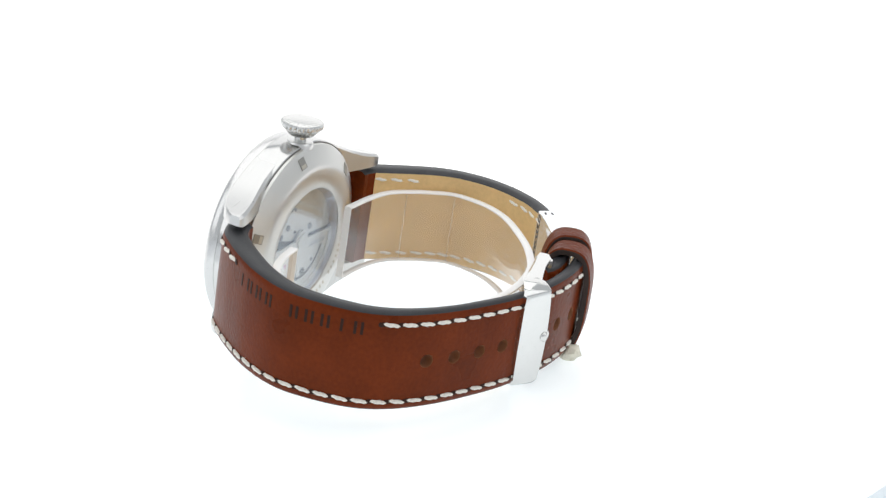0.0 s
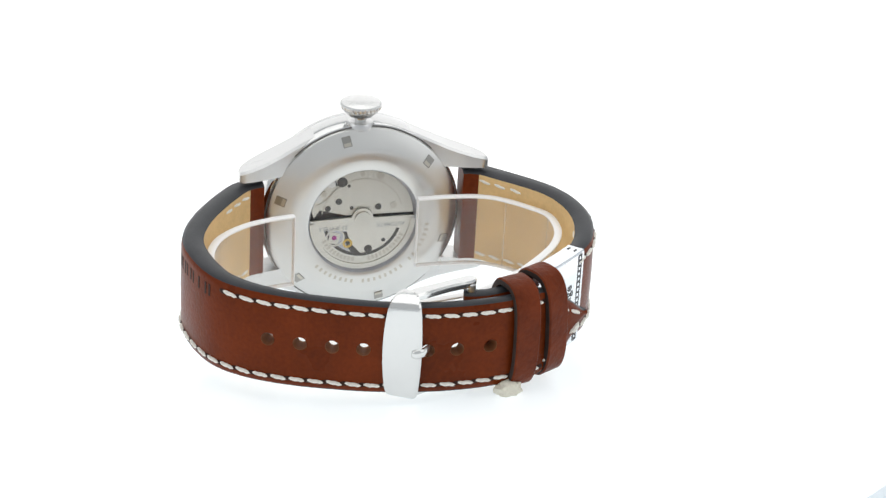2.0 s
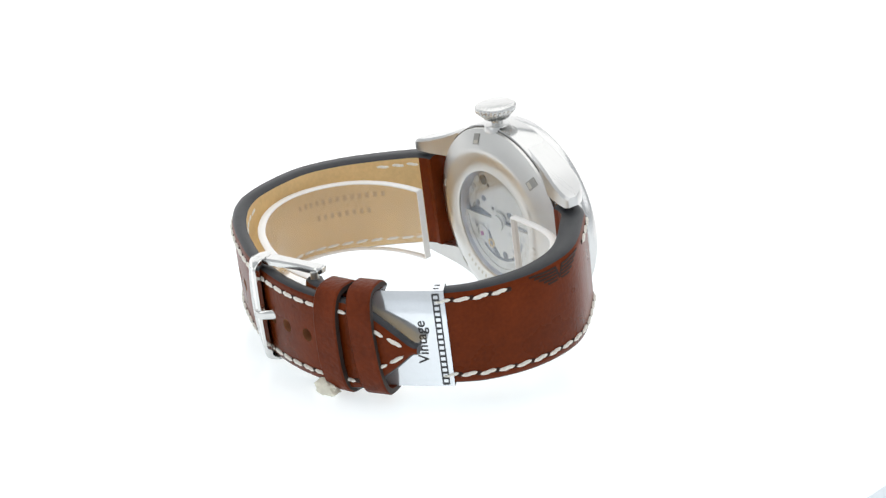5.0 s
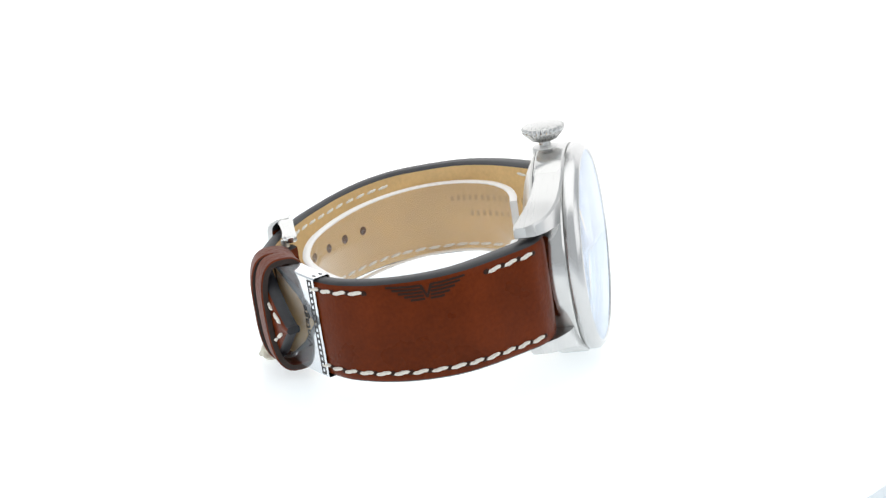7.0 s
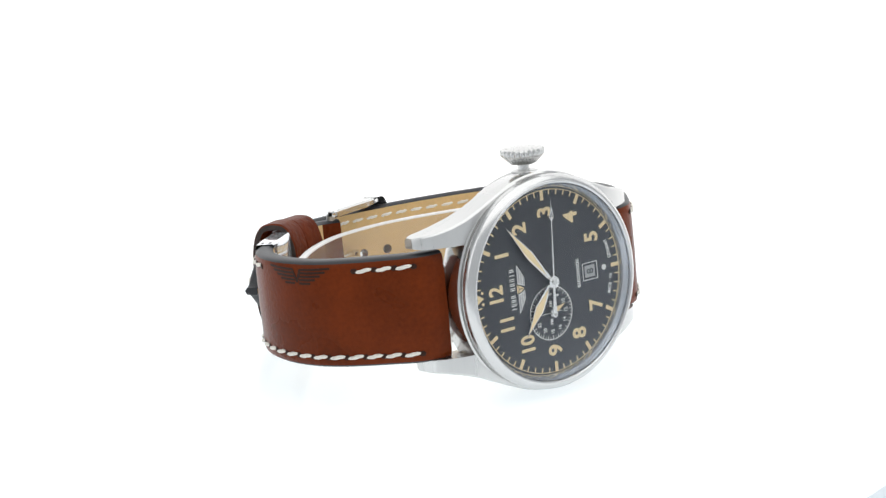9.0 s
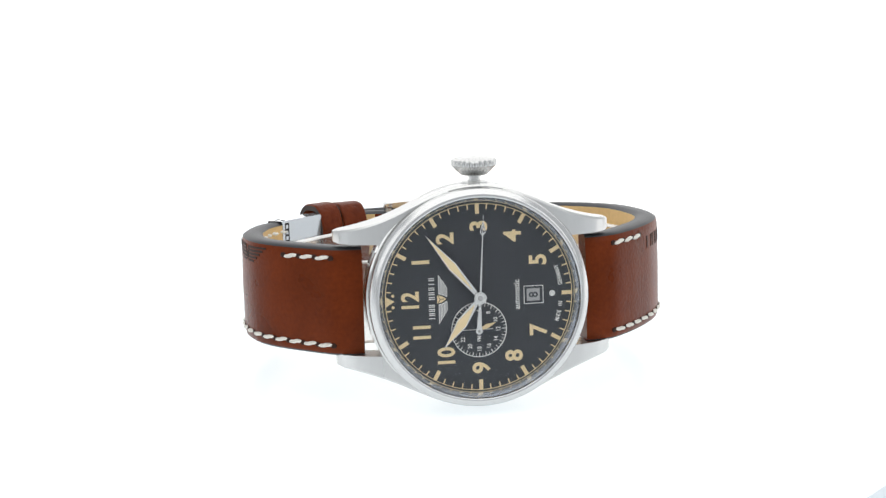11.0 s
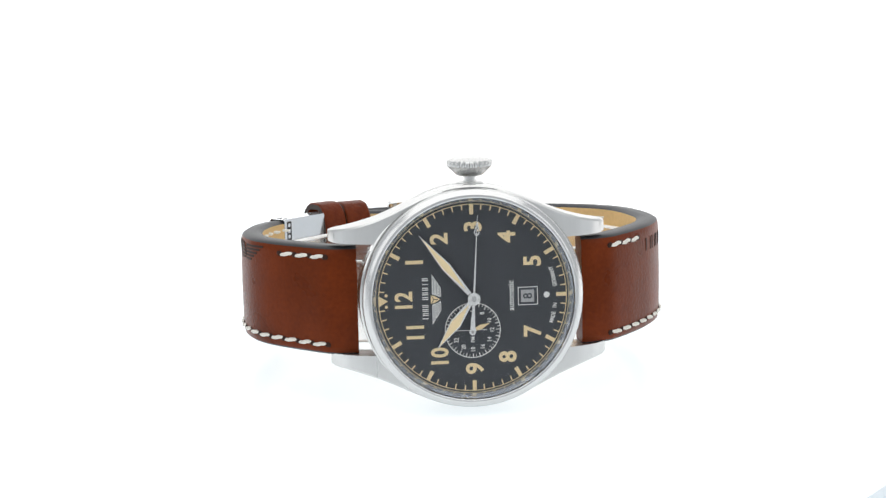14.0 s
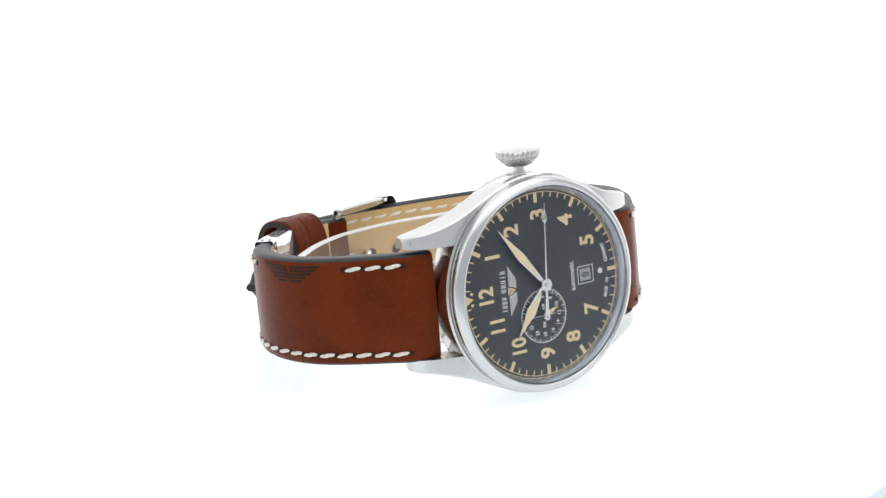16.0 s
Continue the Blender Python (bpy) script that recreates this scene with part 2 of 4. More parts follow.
def turntable():
    table = tagged(new("turntable"), "round white backlit acrylic turntable disc", "turntable")
    rows = [(99, -3), (100, -2.4), (100, -0.5), (99.5, 0)]
    bm = bmesh.new()
    rings = [[bm.verts.new((r * math.cos(2 * math.pi * k / 160), r * math.sin(2 * math.pi * k / 160), z)) for k in range(160)] for r, z in rows]
    for p, q in zip(rings, rings[1:]):
        for k in range(160):
            bm.faces.new((p[k], p[(k + 1) % 160], q[(k + 1) % 160], q[k]))
    bm.faces.new(rings[0][::-1])
    bm.faces.new(rings[-1])
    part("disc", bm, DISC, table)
    bm = bmesh.new()
    bmesh.ops.create_cone(bm, cap_ends=True, segments=48, radius1=60, radius2=60, depth=9)
    bmesh.ops.translate(bm, vec=(0, 0, -7.5), verts=bm.verts)
    part("foot", bm, BASE, table)
    return table


setting()
TABLE = turntable()
WATCH = tagged(new("wristwatch"), "steel pilot wristwatch with black dial and brown leather strap", "wristwatch")

# ---- case ----
def lerp_rows(rows, x):
    return [float(np.interp(x, [r[0] for r in rows], [r[k] for r in rows])) for k in range(1, len(rows[0]))]


# along each lug: x, inner z, outer z, front y, back y
LUG = [(5, 9, 19.6, 0.75, 6.2), (8, 9, 18.7, 0.75, 6.2), (11, 9.6, 17.35, 0.8, 6.3), (14, 10.2, 15.9, 0.95, 6.6), (17, 10.2, 14.6, 1.3, 7.3),
       (20, 10.2, 13.6, 2.1, 8.2), (22.5, 10.2, 12.95, 3.4, 8.8), (24.4, 10.2, 12.6, 5.0, 9.1), (25.3, 10.4, 12.3, 6.6, 8.8)]


def lug_bm(sx, sz):
    bm = bmesh.new()
    rings = []
    for x in list(np.linspace(5, 22.5, 19)) + [23.2, 23.9, 24.5, 25.0, 25.3]:
        zi, zo, yf, yb = lerp_rows(LUG, x)
        c, d = 0.35, 0.5
        ring = [(zi, yf), (zo - c, yf), (zo, yf + c), (zo, yb - d), (zo - d, yb), (zi, yb)]
        rings.append([bm.verts.new((sx * x, y, sz * z)) for z, y in ring])
    for a, b in zip(rings, rings[1:]):
        for k in range(6):
            bm.faces.new((a[k], a[(k + 1) % 6], b[(k + 1) % 6], b[k]))
    bm.faces.new(rings[0])
    bm.faces.new(rings[-1])
    return bm


def build_case():
    case = part("case", lathe([(17.0, 1.0), (20.05, 0.95), (20.35, 1.25), (20.4, 2.0), (20.4, 6.0), (20.2, 6.4), (19.2, 6.9), (17, 7.0)], 128, True), POLISH, WATCH, "polished steel case middle")
    for sx in (-1, 1):
        for sz in (-1, 1):
            part("lug", lug_bm(sx, sz), STEEL, case, angle=28)
    part("bezel", lathe([(18.2, 0.9), (19.8, 0.8), (19.97, 0.5), (19.97, -0.85), (19.85, -1.2), (19.1, -1.95), (18.9, -2.08), (18.6, -2.1), (18.4, -2.0), (18.3, -1.75), (18.2, 0.0)], 128, True), BEZEL, WATCH, "satin steel bezel", angle=50)
    part("bezel_seam", lathe([(19.5, 0.82), (20.0, 0.86), (20.0, 1.1), (19.5, 1.1)], 96, True), SEAM, case)
    part("crystal", lathe([(18.4, -0.6), (18.4, -1.85), (17.6, -2.05), (14, -2.2), (9, -2.35), (4, -2.45), (0.01, -2.5)], 96), CRYSTAL, WATCH, "clear domed crystal").visible_shadow = False
    # crown with its stem and flutes
    crown = part("crown", turned_up([(0, 20.0), (1.15, 20.0), (1.15, 21.6), (2.1, 21.65), (2.5, 21.8), (4.05, 23.35), (4.17, 23.5), (4.17, 24.25), (4.0, 24.5), (3.1, 24.85), (1.5, 25.1), (0, 25.15)], True), CROWN, WATCH, "fluted polished onion crown", angle=30)
    part("stem_tube", turned_up([(0, 19.2), (2.7, 19.2), (2.6, 20.2), (2.4, 20.45), (1.2, 20.5), (0, 20.5)], False), STEEL, crown)


FLUTE = (1.0, 0.7, 0.25, 0.05, 0.0, 0.05, 0.25, 0.7)


def turned_up(rows, fluted):
    """Turned about the crown's axis, with 26 rounded ribs where it is fluted."""
    bm = bmesh.new()
    steps = 26 * len(FLUTE)
    cx, cy = 0.5, 5.0
    rings = []
    for r, z in rows:
        if r == 0:
            rings.append([bm.verts.new((cx, cy, z))])
            continue
        deep = 0.0 if not fluted or r < 1.4 else 0.08 if z > 24.7 else 0.2 if z > 24.4 else 0.28 if z > 23 else 0.24
        ring = []
        for k in range(steps):
            a = 2 * math.pi * k / steps
            q = r - deep * FLUTE[k % len(FLUTE)]
            ring.append(bm.verts.new((cx + q * math.cos(a), cy + q * math.sin(a), z)))
        rings.append(ring)
    for a, b in zip(rings, rings[1:]):
        for k in range(steps):
            j = (k + 1) % steps
            if len(a) == 1:
                bm.faces.new((a[0], b[k], b[j]))
            elif len(b) == 1:
                bm.faces.new((a[k], a[j], b[0]))
            else:
                bm.faces.new((a[k], a[j], b[j], b[k]))
    return bm


build_case()

# ---- dial ----
def build_dial():
    dial = part("dial", lathe([(0.3, 0.0), (17.3, 0.0), (17.3, 0.6), (0.3, 0.6)], 96, True), DIAL, WATCH, "matt black pilot dial with cream numerals")
    part("chapter_ring", lathe([(17.25, -0.01), (18.2, -1.5), (18.3, 0.6), (17.25, 0.6)], 96, True), mat("ring_mirror", (0.66, 0.67, 0.68), 0.09, 0.75), WATCH, "dark polished chapter ring")
    y = -0.06
    part("track_line", ring_bm(0, 0, 17.02, 17.14, y), LUME, dial, smooth=False)
    # minute track: long cream markers at the fives, short cream ticks between them
    for k in range(60):
        a = radians(6 * k)
        if k == 0:
            continue
        long = k % 5 == 0
        r0, r1, w = (15.2, 17.05, 0.36) if long else (16.1, 17.05, 0.11)
        d, e = Vector((-math.cos(a), math.sin(a))), Vector((math.sin(a), math.cos(a)))
        pts = [d * r0 + e * w, d * r1 + e * w, d * r1 - e * w, d * r0 - e * w]
        part("marker" if long else "tick", slab([tuple(p) for p in pts], y, 0.0), LUME, dial, smooth=False)
    part("marker", slab([(-17.0, 0.95), (-17.0, -0.95), (-15.4, 0)], y, 0.0), LUME, dial, "cream triangle at twelve", smooth=False)
    for z in (-1.05, 1.05):
        part("dot", slab(disc_pts(-15.7, z, 0.28, 14), y, 0.0), LUME, dial, smooth=False)
    for body, x, z in (("12", -12.6, 0.1), ("1", -10.5, 6.9), ("2", -6.0, 11.0), ("3", 0.2, 13.0), ("4", 6.3, 10.9), ("5", 10.9, 6.3),
                       ("7", 10.8, -6.5), ("8", 6.15, -11.1), ("9", 0.1, -13.0), ("10", -6.25, -10.4), ("11", -10.6, -5.9)):
        part("numeral", dial_text(body, 4.35, x, z, y + 0.03, 0.12, 0.98 if len(body) == 1 else 0.86), LUME, dial, smooth=False)
    part("lettering", dial_text("automatic", 1.5, 6.95, 0.1, y + 0.03, 0.02, 0.92), WHITE, dial, smooth=False)
    for word, mid, step in (("MADE IN", -13.0, 1.12), ("GERMANY", 12.8, 1.18)):
        bm = bmesh.new()
        for k, c in enumerate(word):
            if c == " ":
                continue
            a = radians(mid + (k - (len(word) - 1) / 2) * step * 1.75)
            x, z = 15.05 * math.cos(a), 15.05 * math.sin(a)
            one = dial_text(c, 1.06, x, z, y + 0.03, 0.02, 0.78, math.degrees(a) * 1.0)
            me = bpy.data.meshes.new("letter")
            one.to_mesh(me)
            one.free()
            bm.from_mesh(me)
            bpy.data.meshes.remove(me)
        part("lettering", bm, WHITE, dial, smooth=False)
    # brand line as plain strokes, over a winged badge
    for z0, z1, word in ((-3.85, -0.8, (0, 1, 1, 1)), (-0.2, 4.1, (1, 1, 1, 0, 1))):
        step = (z1 - z0) / len(word)
        for k, pair in enumerate(word):
            for side in (-0.2, 0.2) if pair else (0,):
                c = z0 + (k + 0.5 + side) * step
                part("brand_bar", slab([(-9.2, c - 0.085), (-8.1, c - 0.085), (-8.1, c + 0.085), (-9.2, c + 0.085)], y, 0.0), WHITE, dial, smooth=False)
    for sz in (-1, 1):
        for x0, x1, out0, out1, root in ((-7.4, -6.8, 4.6, 3.75, 0.95), (-6.8, -6.25, 3.6, 2.95, 0.75), (-6.25, -5.75, 2.75, 2.1, 0.5)):
            quad = [(x0, sz * root), (x1 - 0.06, sz * (root - 0.12)), (x1 - 0.06, sz * out1), (x0, sz * out0)]
            feather = part("badge_feather", slab(quad, y, 0.0), WHITE, dial, smooth=False)
            mx, mz = sum(p[0] for p in quad) / 4, sum(p[1] for p in quad) / 4
            inner = [(mx + (p - mx) * 0.55, mz + (q - mz) * 0.86) for p, q in quad]
            part("feather_fill", slab(inner, y - 0.015, y), GREY, feather, smooth=False)
    badge = part("badge", slab([(-7.65, 0.75), (-7.65, -0.75), (-6.9, -0.6), (-6.0, 0), (-6.9, 0.6)], y - 0.02, 0.0), LUME, dial, smooth=False)
    for angle in (0, 120, 240):
        a = radians(angle)
        d, e = Vector((math.cos(a), math.sin(a))), Vector((-math.sin(a), math.cos(a))) * 0.06
        c = Vector((-7.1, 0))
        part("badge_line", slab([tuple(c + e), tuple(c + d * 0.75 + e), tuple(c + d * 0.75 - e), tuple(c - e)], y - 0.035, y - 0.02), DIAL, badge, smooth=False)
    # date window: a pale plate with a dark figure in a thin frame
    for x0, x1, z0, z1 in ((8.2, 8.33, -1.75, 1.6), (11.7, 11.83, -1.75, 1.6), (8.33, 11.7, -1.75, -1.62), (8.33, 11.7, 1.47, 1.6)):
        part("date_frame", slab([(x0, z0), (x1, z0), (x1, z1), (x0, z1)], y, 0.0), WHITE, dial, smooth=False)
    part("date_plate", slab([(8.75, -1.2), (11.15, -1.2), (11.15, 1.05), (8.75, 1.05)], y, 0.0), GREY, dial, smooth=False)
    part("date_digit", dial_text("8", 2.3, 9.95, -0.08, y - 0.01, 0.03, 0.95), DIAL, dial, smooth=False)
    part("dot", slab(disc_pts(13.45, 0.0, 0.55, 20), y, 0.0), WHITE, dial, smooth=False)
    # 24-hour counter
    cx, cz = -0.15, -5.95
    part("counter", ring_bm(cx, cz, 4.95, 5.1, y), WHITE, dial, smooth=False)
    for k in range(48):
        a = 2 * math.pi * k / 48
        d, e = Vector((math.cos(a), math.sin(a))), Vector((-math.sin(a), math.cos(a)))
        r0, w = (4.3, 0.07) if k % 2 == 0 else (4.5, 0.04)
        c = Vector((cx, cz))
        part("counter_tick", slab([tuple(c + d * r0 + e * w), tuple(c + d * 4.96 + e * w), tuple(c + d * 4.96 - e * w), tuple(c + d * r0 - e * w)], y, 0.0), WHITE, dial, smooth=False)
    for k, body in enumerate(("6", "8", "10", "12", "14", "16", "18", "20", "22")):
        a = radians(90 - k * 30)
        part("counter_numeral", dial_text(body, 1.12, cx + 3.5 * math.cos(a), cz + 3.5 * math.sin(a), y + 0.03, 0.015, 0.85), WHITE, dial, smooth=False)
    part("lettering", dial_text("AM", 1.0, cx, cz + 1.6, y + 0.03, 0.02, 0.85), WHITE, dial, smooth=False)
    part("lettering", dial_text("PM", 1.0, cx, cz - 1.7, y + 0.03, 0.02, 0.85), WHITE, dial, smooth=False)
    part("counter_line", slab([(cx - 4.5, cz - 0.05), (cx + 2.6, cz - 0.05), (cx + 2.6, cz + 0.05), (cx - 4.5, cz + 0.05)], y, 0.0), WHITE, dial, smooth=False)
    a = Vector((3.1, 1.25)).normalized()
    b = Vector((-a.y, a.x))
    c = Vector((cx, cz))
    part("counter_hand", slab([tuple(c + b * 0.2), tuple(c + a * 1.6 + b * 0.42), tuple(c + a * 3.4), tuple(c + a * 1.6 - b * 0.42), tuple(c - b * 0.2)], -0.35, -0.25), LUME, WATCH, "small cream counter hand", smooth=False)
    part("counter_boss", slab(disc_pts(cx, cz, 0.6, 20), -0.5, -0.2), HAND, WATCH)


def ring_bm(cx, cz, r0, r1, y):
    bm = bmesh.new()
    o, i = [bm.verts.new((x, y, z)) for x, z in disc_pts(cx, cz, r1, 64)], [bm.verts.new((x, y, z)) for x, z in disc_pts(cx, cz, r0, 64)]
    o2, i2 = [bm.verts.new((v.co.x, 0, v.co.z)) for v in o], [bm.verts.new((v.co.x, 0, v.co.z)) for v in i]
    for k in range(64):
        j = (k + 1) % 64
        bm.faces.new((o[k], o[j], i[j], i[k]))
        bm.faces.new((o[k], o2[k], o2[j], o[j]))
        bm.faces.new((i[k], i[j], i2[j], i2[k]))
    return bm


def hollow(rim, inner, y0, y1):
    """A flat frame between two outlines of as many corners."""
    bm = bmesh.new()
    rows = [[bm.verts.new((p[0], y, p[1])) for p, y in ((a, y0), (a, y1), (b, y1), (b, y0))] for a, b in zip(rim, inner)]
    for k in range(len(rows)):
        p, q = rows[k], rows[(k + 1) % len(rows)]
        for j in range(4):
            bm.faces.new((p[j], p[(j + 1) % 4], q[(j + 1) % 4], q[j]))
    return bm


def leaf(tip, wide, y0, y1, share=0.5, root=0.35):
    d = Vector(tip).normalized()
    n, e = Vector(tip).length, Vector((-d.y, d.x))
    return slab([tuple(e * root), tuple(d * n * share + e * wide), tuple(d * n), tuple(d * n * share - e * wide), tuple(-e * root)], y0, y1)


def build_pointers():
    for name, tip, wide, y0 in (("hour_pointer", (-6.7, -9.0), 1.05, -0.75), ("minute_pointer", (-9.75, 12.0), 0.85, -1.05)):
        body = part(name, leaf(tip, wide, y0, y0 + 0.15, 0.5, 0.3), HAND, WATCH, "steel leaf hand filled with cream lume", smooth=False)
        d = Vector(tip).normalized()
        n, e = Vector(tip).length, Vector((-d.y, d.x))
        part("lume_fill", slab([tuple(d * n * 0.13), tuple(d * n * 0.5 + e * (wide - 0.2)), tuple(d * n * 0.94), tuple(d * n * 0.5 - e * (wide - 0.2))], y0 - 0.04, y0), LUME, body, smooth=False)
    d, e = Vector((0.06, 1)).normalized(), Vector((1, -0.06)).normalized()
    sec = part("second_pointer", slab([tuple(d * -6 + e * 0.5), tuple(d * -6 - e * 0.5), tuple(d * -1 - e * 0.2), tuple(d * 15.2 - e * 0.05), tuple(d * 15.2 + e * 0.05), tuple(d * -1 + e * 0.2)], -1.45, -1.35), HAND, WATCH, "thin steel second hand", smooth=False)
    rim = [d * 14.3, d * 12.0 + e * 0.55, d * 11.3, d * 12.0 - e * 0.55]
    core = d * 12.4
    part("arrow", hollow([tuple(p) for p in rim], [tuple(core + (p - core) * 0.62) for p in rim], -1.48, -1.34), HAND, sec, smooth=False)
    part("tail_ring", slab([(p[0] + d.x * -6, p[1] + d.y * -6) for p in disc_pts(0, 0, 0.62, 24)], -1.47, -1.33), HAND, sec)
    part("tail_eye", slab([(p[0] + d.x * -6, p[1] + d.y * -6) for p in disc_pts(0, 0, 0.26, 16)], -1.5, -1.46), SEAM, sec)
    part("boss", slab(disc_pts(0, 0, 1.15, 32), -1.55, -0.2), HAND, sec)
    part("boss_pin", slab(disc_pts(0, 0, 0.45, 24), -1.75, -1.5), POLISH, sec)


build_dial()
build_pointers()

# ---- caseback with its window on the movement ----
def build_back():
    back = part("caseback", lathe([(19.75, 6.6), (19.6, 7.1), (18.9, 7.5), (16.2, 8.9), (15.2, 9.25), (11.8, 9.35), (11.4, 9.1), (11.3, 7.0), (11.8, 6.6)], 128, True), BACKSTEEL, WATCH, "satin steel screw-down caseback")
    # notches are not cut: a dark plate paints their shade, a paler strip the lit floor
    for k in range(6):
        a = radians(17.5 + 60 * k)
        m = Matrix.Translation((17.75 * math.cos(a), 8.1, 17.75 * math.sin(a))) @ Matrix.Rotation(-a, 4, "Y") @ Matrix.Rotation(radians(-27), 4, "Z")
        bm = box(-1.1, 1.1, -0.1, 0.12, -0.9, 0.9)
        bmesh.ops.transform(bm, matrix=m, verts=bm.verts)
        part("notch", bm, mat("notch_shade_steel", (0.36, 0.35, 0.33), 0.3, 1.0) if k == 0 else bpy.data.materials["notch_shade_steel"], back, smooth=False)
        bm = box(-0.95, -0.25, 0.1, 0.14, -0.7, 0.7)
        bmesh.ops.transform(bm, matrix=m, verts=bm.verts)
        part("notch_lit_strip", bm, ENGRAVE, back, smooth=False)
    # engraved line round the ring, as plain bars
    for k in range(26):
        if k % 9 == 8:
            continue
        a = radians(186 + 5.2 * k)
        d, e = Vector((math.cos(a), math.sin(a))), Vector((-math.sin(a), math.cos(a)))
        part("engraved_bar", slab([tuple(d * 12.8 + e * 0.24), tuple(d * 13.6 + e * 0.24), tuple(d * 13.6 - e * 0.24), tuple(d * 12.8 - e * 0.24)], 9.2, 9.36), ENGRAVE, back, smooth=False)
    part("case_seam", lathe([(19.7, 6.4), (20.0, 6.4), (20.0, 6.62), (19.7, 6.62)], 96, True), DARKGAP, back)
    part("back_crystal", lathe([(11.35, 8.6), (11.35, 9.1), (0.01, 9.15)], 64), CRYSTAL, WATCH, "flat clear caseback crystal").visible_shadow = False
    def inside(name, bm, material, parent, label="", smooth=True, angle=35):
        """A piece of the movement, drawn to a window of 10.6 mm and widened to the real one."""
        bmesh.ops.scale(bm, vec=(1.11, 1, 1.11), verts=bm.verts)
        return part(name, bm, material, parent, label, smooth, angle)

    # movement
    part("movement_ring", lathe([(10.75, 7.75), (11.4, 8.75), (11.4, 7.0), (10.75, 7.0)], 72, True), RIM, WATCH, "grey metal ring round the movement")
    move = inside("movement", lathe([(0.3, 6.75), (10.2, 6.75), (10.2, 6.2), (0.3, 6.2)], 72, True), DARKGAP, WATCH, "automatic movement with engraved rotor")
    up = [(9.6 * math.cos(radians(a)), 9.6 * math.sin(radians(a)) + 0.1) for a in range(3, 128, 5)] + [(-4.6, 6.4), (-6.2, 4.4), (-8.6, 3.0), (-8.2, 2.2), (-3.0, 0.75)]
    inside("bridge", slab([(-x, z) for x, z in up], 6.75, 7.3), PLATE, move)
    inside("bridge_ring", ring_flat(0.0, 0.3, 7.45, 7.65, 7.3, 7.36, 8, 165), ENGRAVE, move, smooth=False)
    left = [(8.9, 0.5), (9.6, 2.6), (8.2, 5.6), (6.3, 7.6), (4.6, 6.5), (6.2, 4.2), (7.6, 2.4)]
    inside("bridge", slab(left, 6.75, 7.15), PLATE, move)
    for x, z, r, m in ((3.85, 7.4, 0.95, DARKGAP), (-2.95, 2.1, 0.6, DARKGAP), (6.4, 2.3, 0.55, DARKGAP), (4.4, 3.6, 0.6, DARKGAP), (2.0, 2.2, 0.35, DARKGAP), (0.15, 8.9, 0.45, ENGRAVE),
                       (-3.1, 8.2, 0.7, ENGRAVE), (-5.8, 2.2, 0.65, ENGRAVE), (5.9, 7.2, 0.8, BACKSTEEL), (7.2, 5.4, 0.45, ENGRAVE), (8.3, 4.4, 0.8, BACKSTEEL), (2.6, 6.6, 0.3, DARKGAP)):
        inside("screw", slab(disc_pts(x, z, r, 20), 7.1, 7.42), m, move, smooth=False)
    # rotor: the lower half disc with its cut-out over the balance
    outer = [(9.9 * math.cos(radians(a)), 9.9 * math.sin(radians(a)) + 0.2) for a in range(180, 361, 4)]
    hub = [(2.0 * math.cos(radians(a)), 0.15 + 2.0 * math.sin(radians(a))) for a in range(10, 180, 12)]
    rotor = inside("rotor", slab(outer + hub, 7.5, 7.95), ROTOR, move, "engraved half-moon rotor", angle=30)
    inside("rotor_rim", ring_flat(0, 0, 8.9, 9.9, 7.9, 8.2, 182, 358), ROTOR, rotor, angle=30)
    inside("rotor_hub", slab(disc_pts(0, 0.1, 1.5, 32), 7.9, 8.3), PLATE, rotor)
    # cut-outs and holes are flat patches on the rotor, their shade in the dark colour
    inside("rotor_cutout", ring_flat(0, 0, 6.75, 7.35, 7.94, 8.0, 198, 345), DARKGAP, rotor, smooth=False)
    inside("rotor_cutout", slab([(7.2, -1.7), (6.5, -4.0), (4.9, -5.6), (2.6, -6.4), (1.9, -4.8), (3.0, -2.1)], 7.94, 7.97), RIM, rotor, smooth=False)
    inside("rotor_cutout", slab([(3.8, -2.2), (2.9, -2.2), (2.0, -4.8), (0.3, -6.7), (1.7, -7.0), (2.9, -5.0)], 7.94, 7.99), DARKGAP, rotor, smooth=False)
    inside("balance", ring_flat(5.0, -3.3, 1.45, 1.75, 7.98, 8.1, 0, 360), PLATE, rotor, smooth=False)
    inside("balance_bridge", slab([(5.9, -2.0), (6.4, -4.2), (4.6, -4.8), (4.0, -2.6)], 7.98, 8.06), PLATE, rotor, smooth=False)
    inside("jewel", slab(disc_pts(5.2, -3.3, 0.45, 16), 8.05, 8.18), RUBY, rotor)
    inside("balance_spring", ring_flat(2.7, -4.6, 0.5, 0.9, 7.98, 8.08, 0, 360), BRASS, rotor, smooth=False)
    for x, z, r in ((-1.2, -6.0, 0.75), (-4.0, -4.4, 0.4)):
        inside("rotor_hole", slab(disc_pts(x, z, r, 20), 7.94, 8.0), DARKGAP, rotor, smooth=False)
    # the rotor hangs with its lettering upside down
    for body, x in (("21 JEWELS", 5.4), ("AUTOMATIC", -5.2)):
        bm = text_bm(body, 1.05, 0.015, 0.025)
        wide = max(v.co.x for v in bm.verts) * 2
        bmesh.ops.transform(bm, matrix=Matrix(((5.4 / wide, 0, 0, x), (0, 0, 1, 7.97), (0, -1, 0, -1.35), (0, 0, 0, 1))), verts=bm.verts)
        inside("lettering", bm, SEAM, rotor, smooth=False)
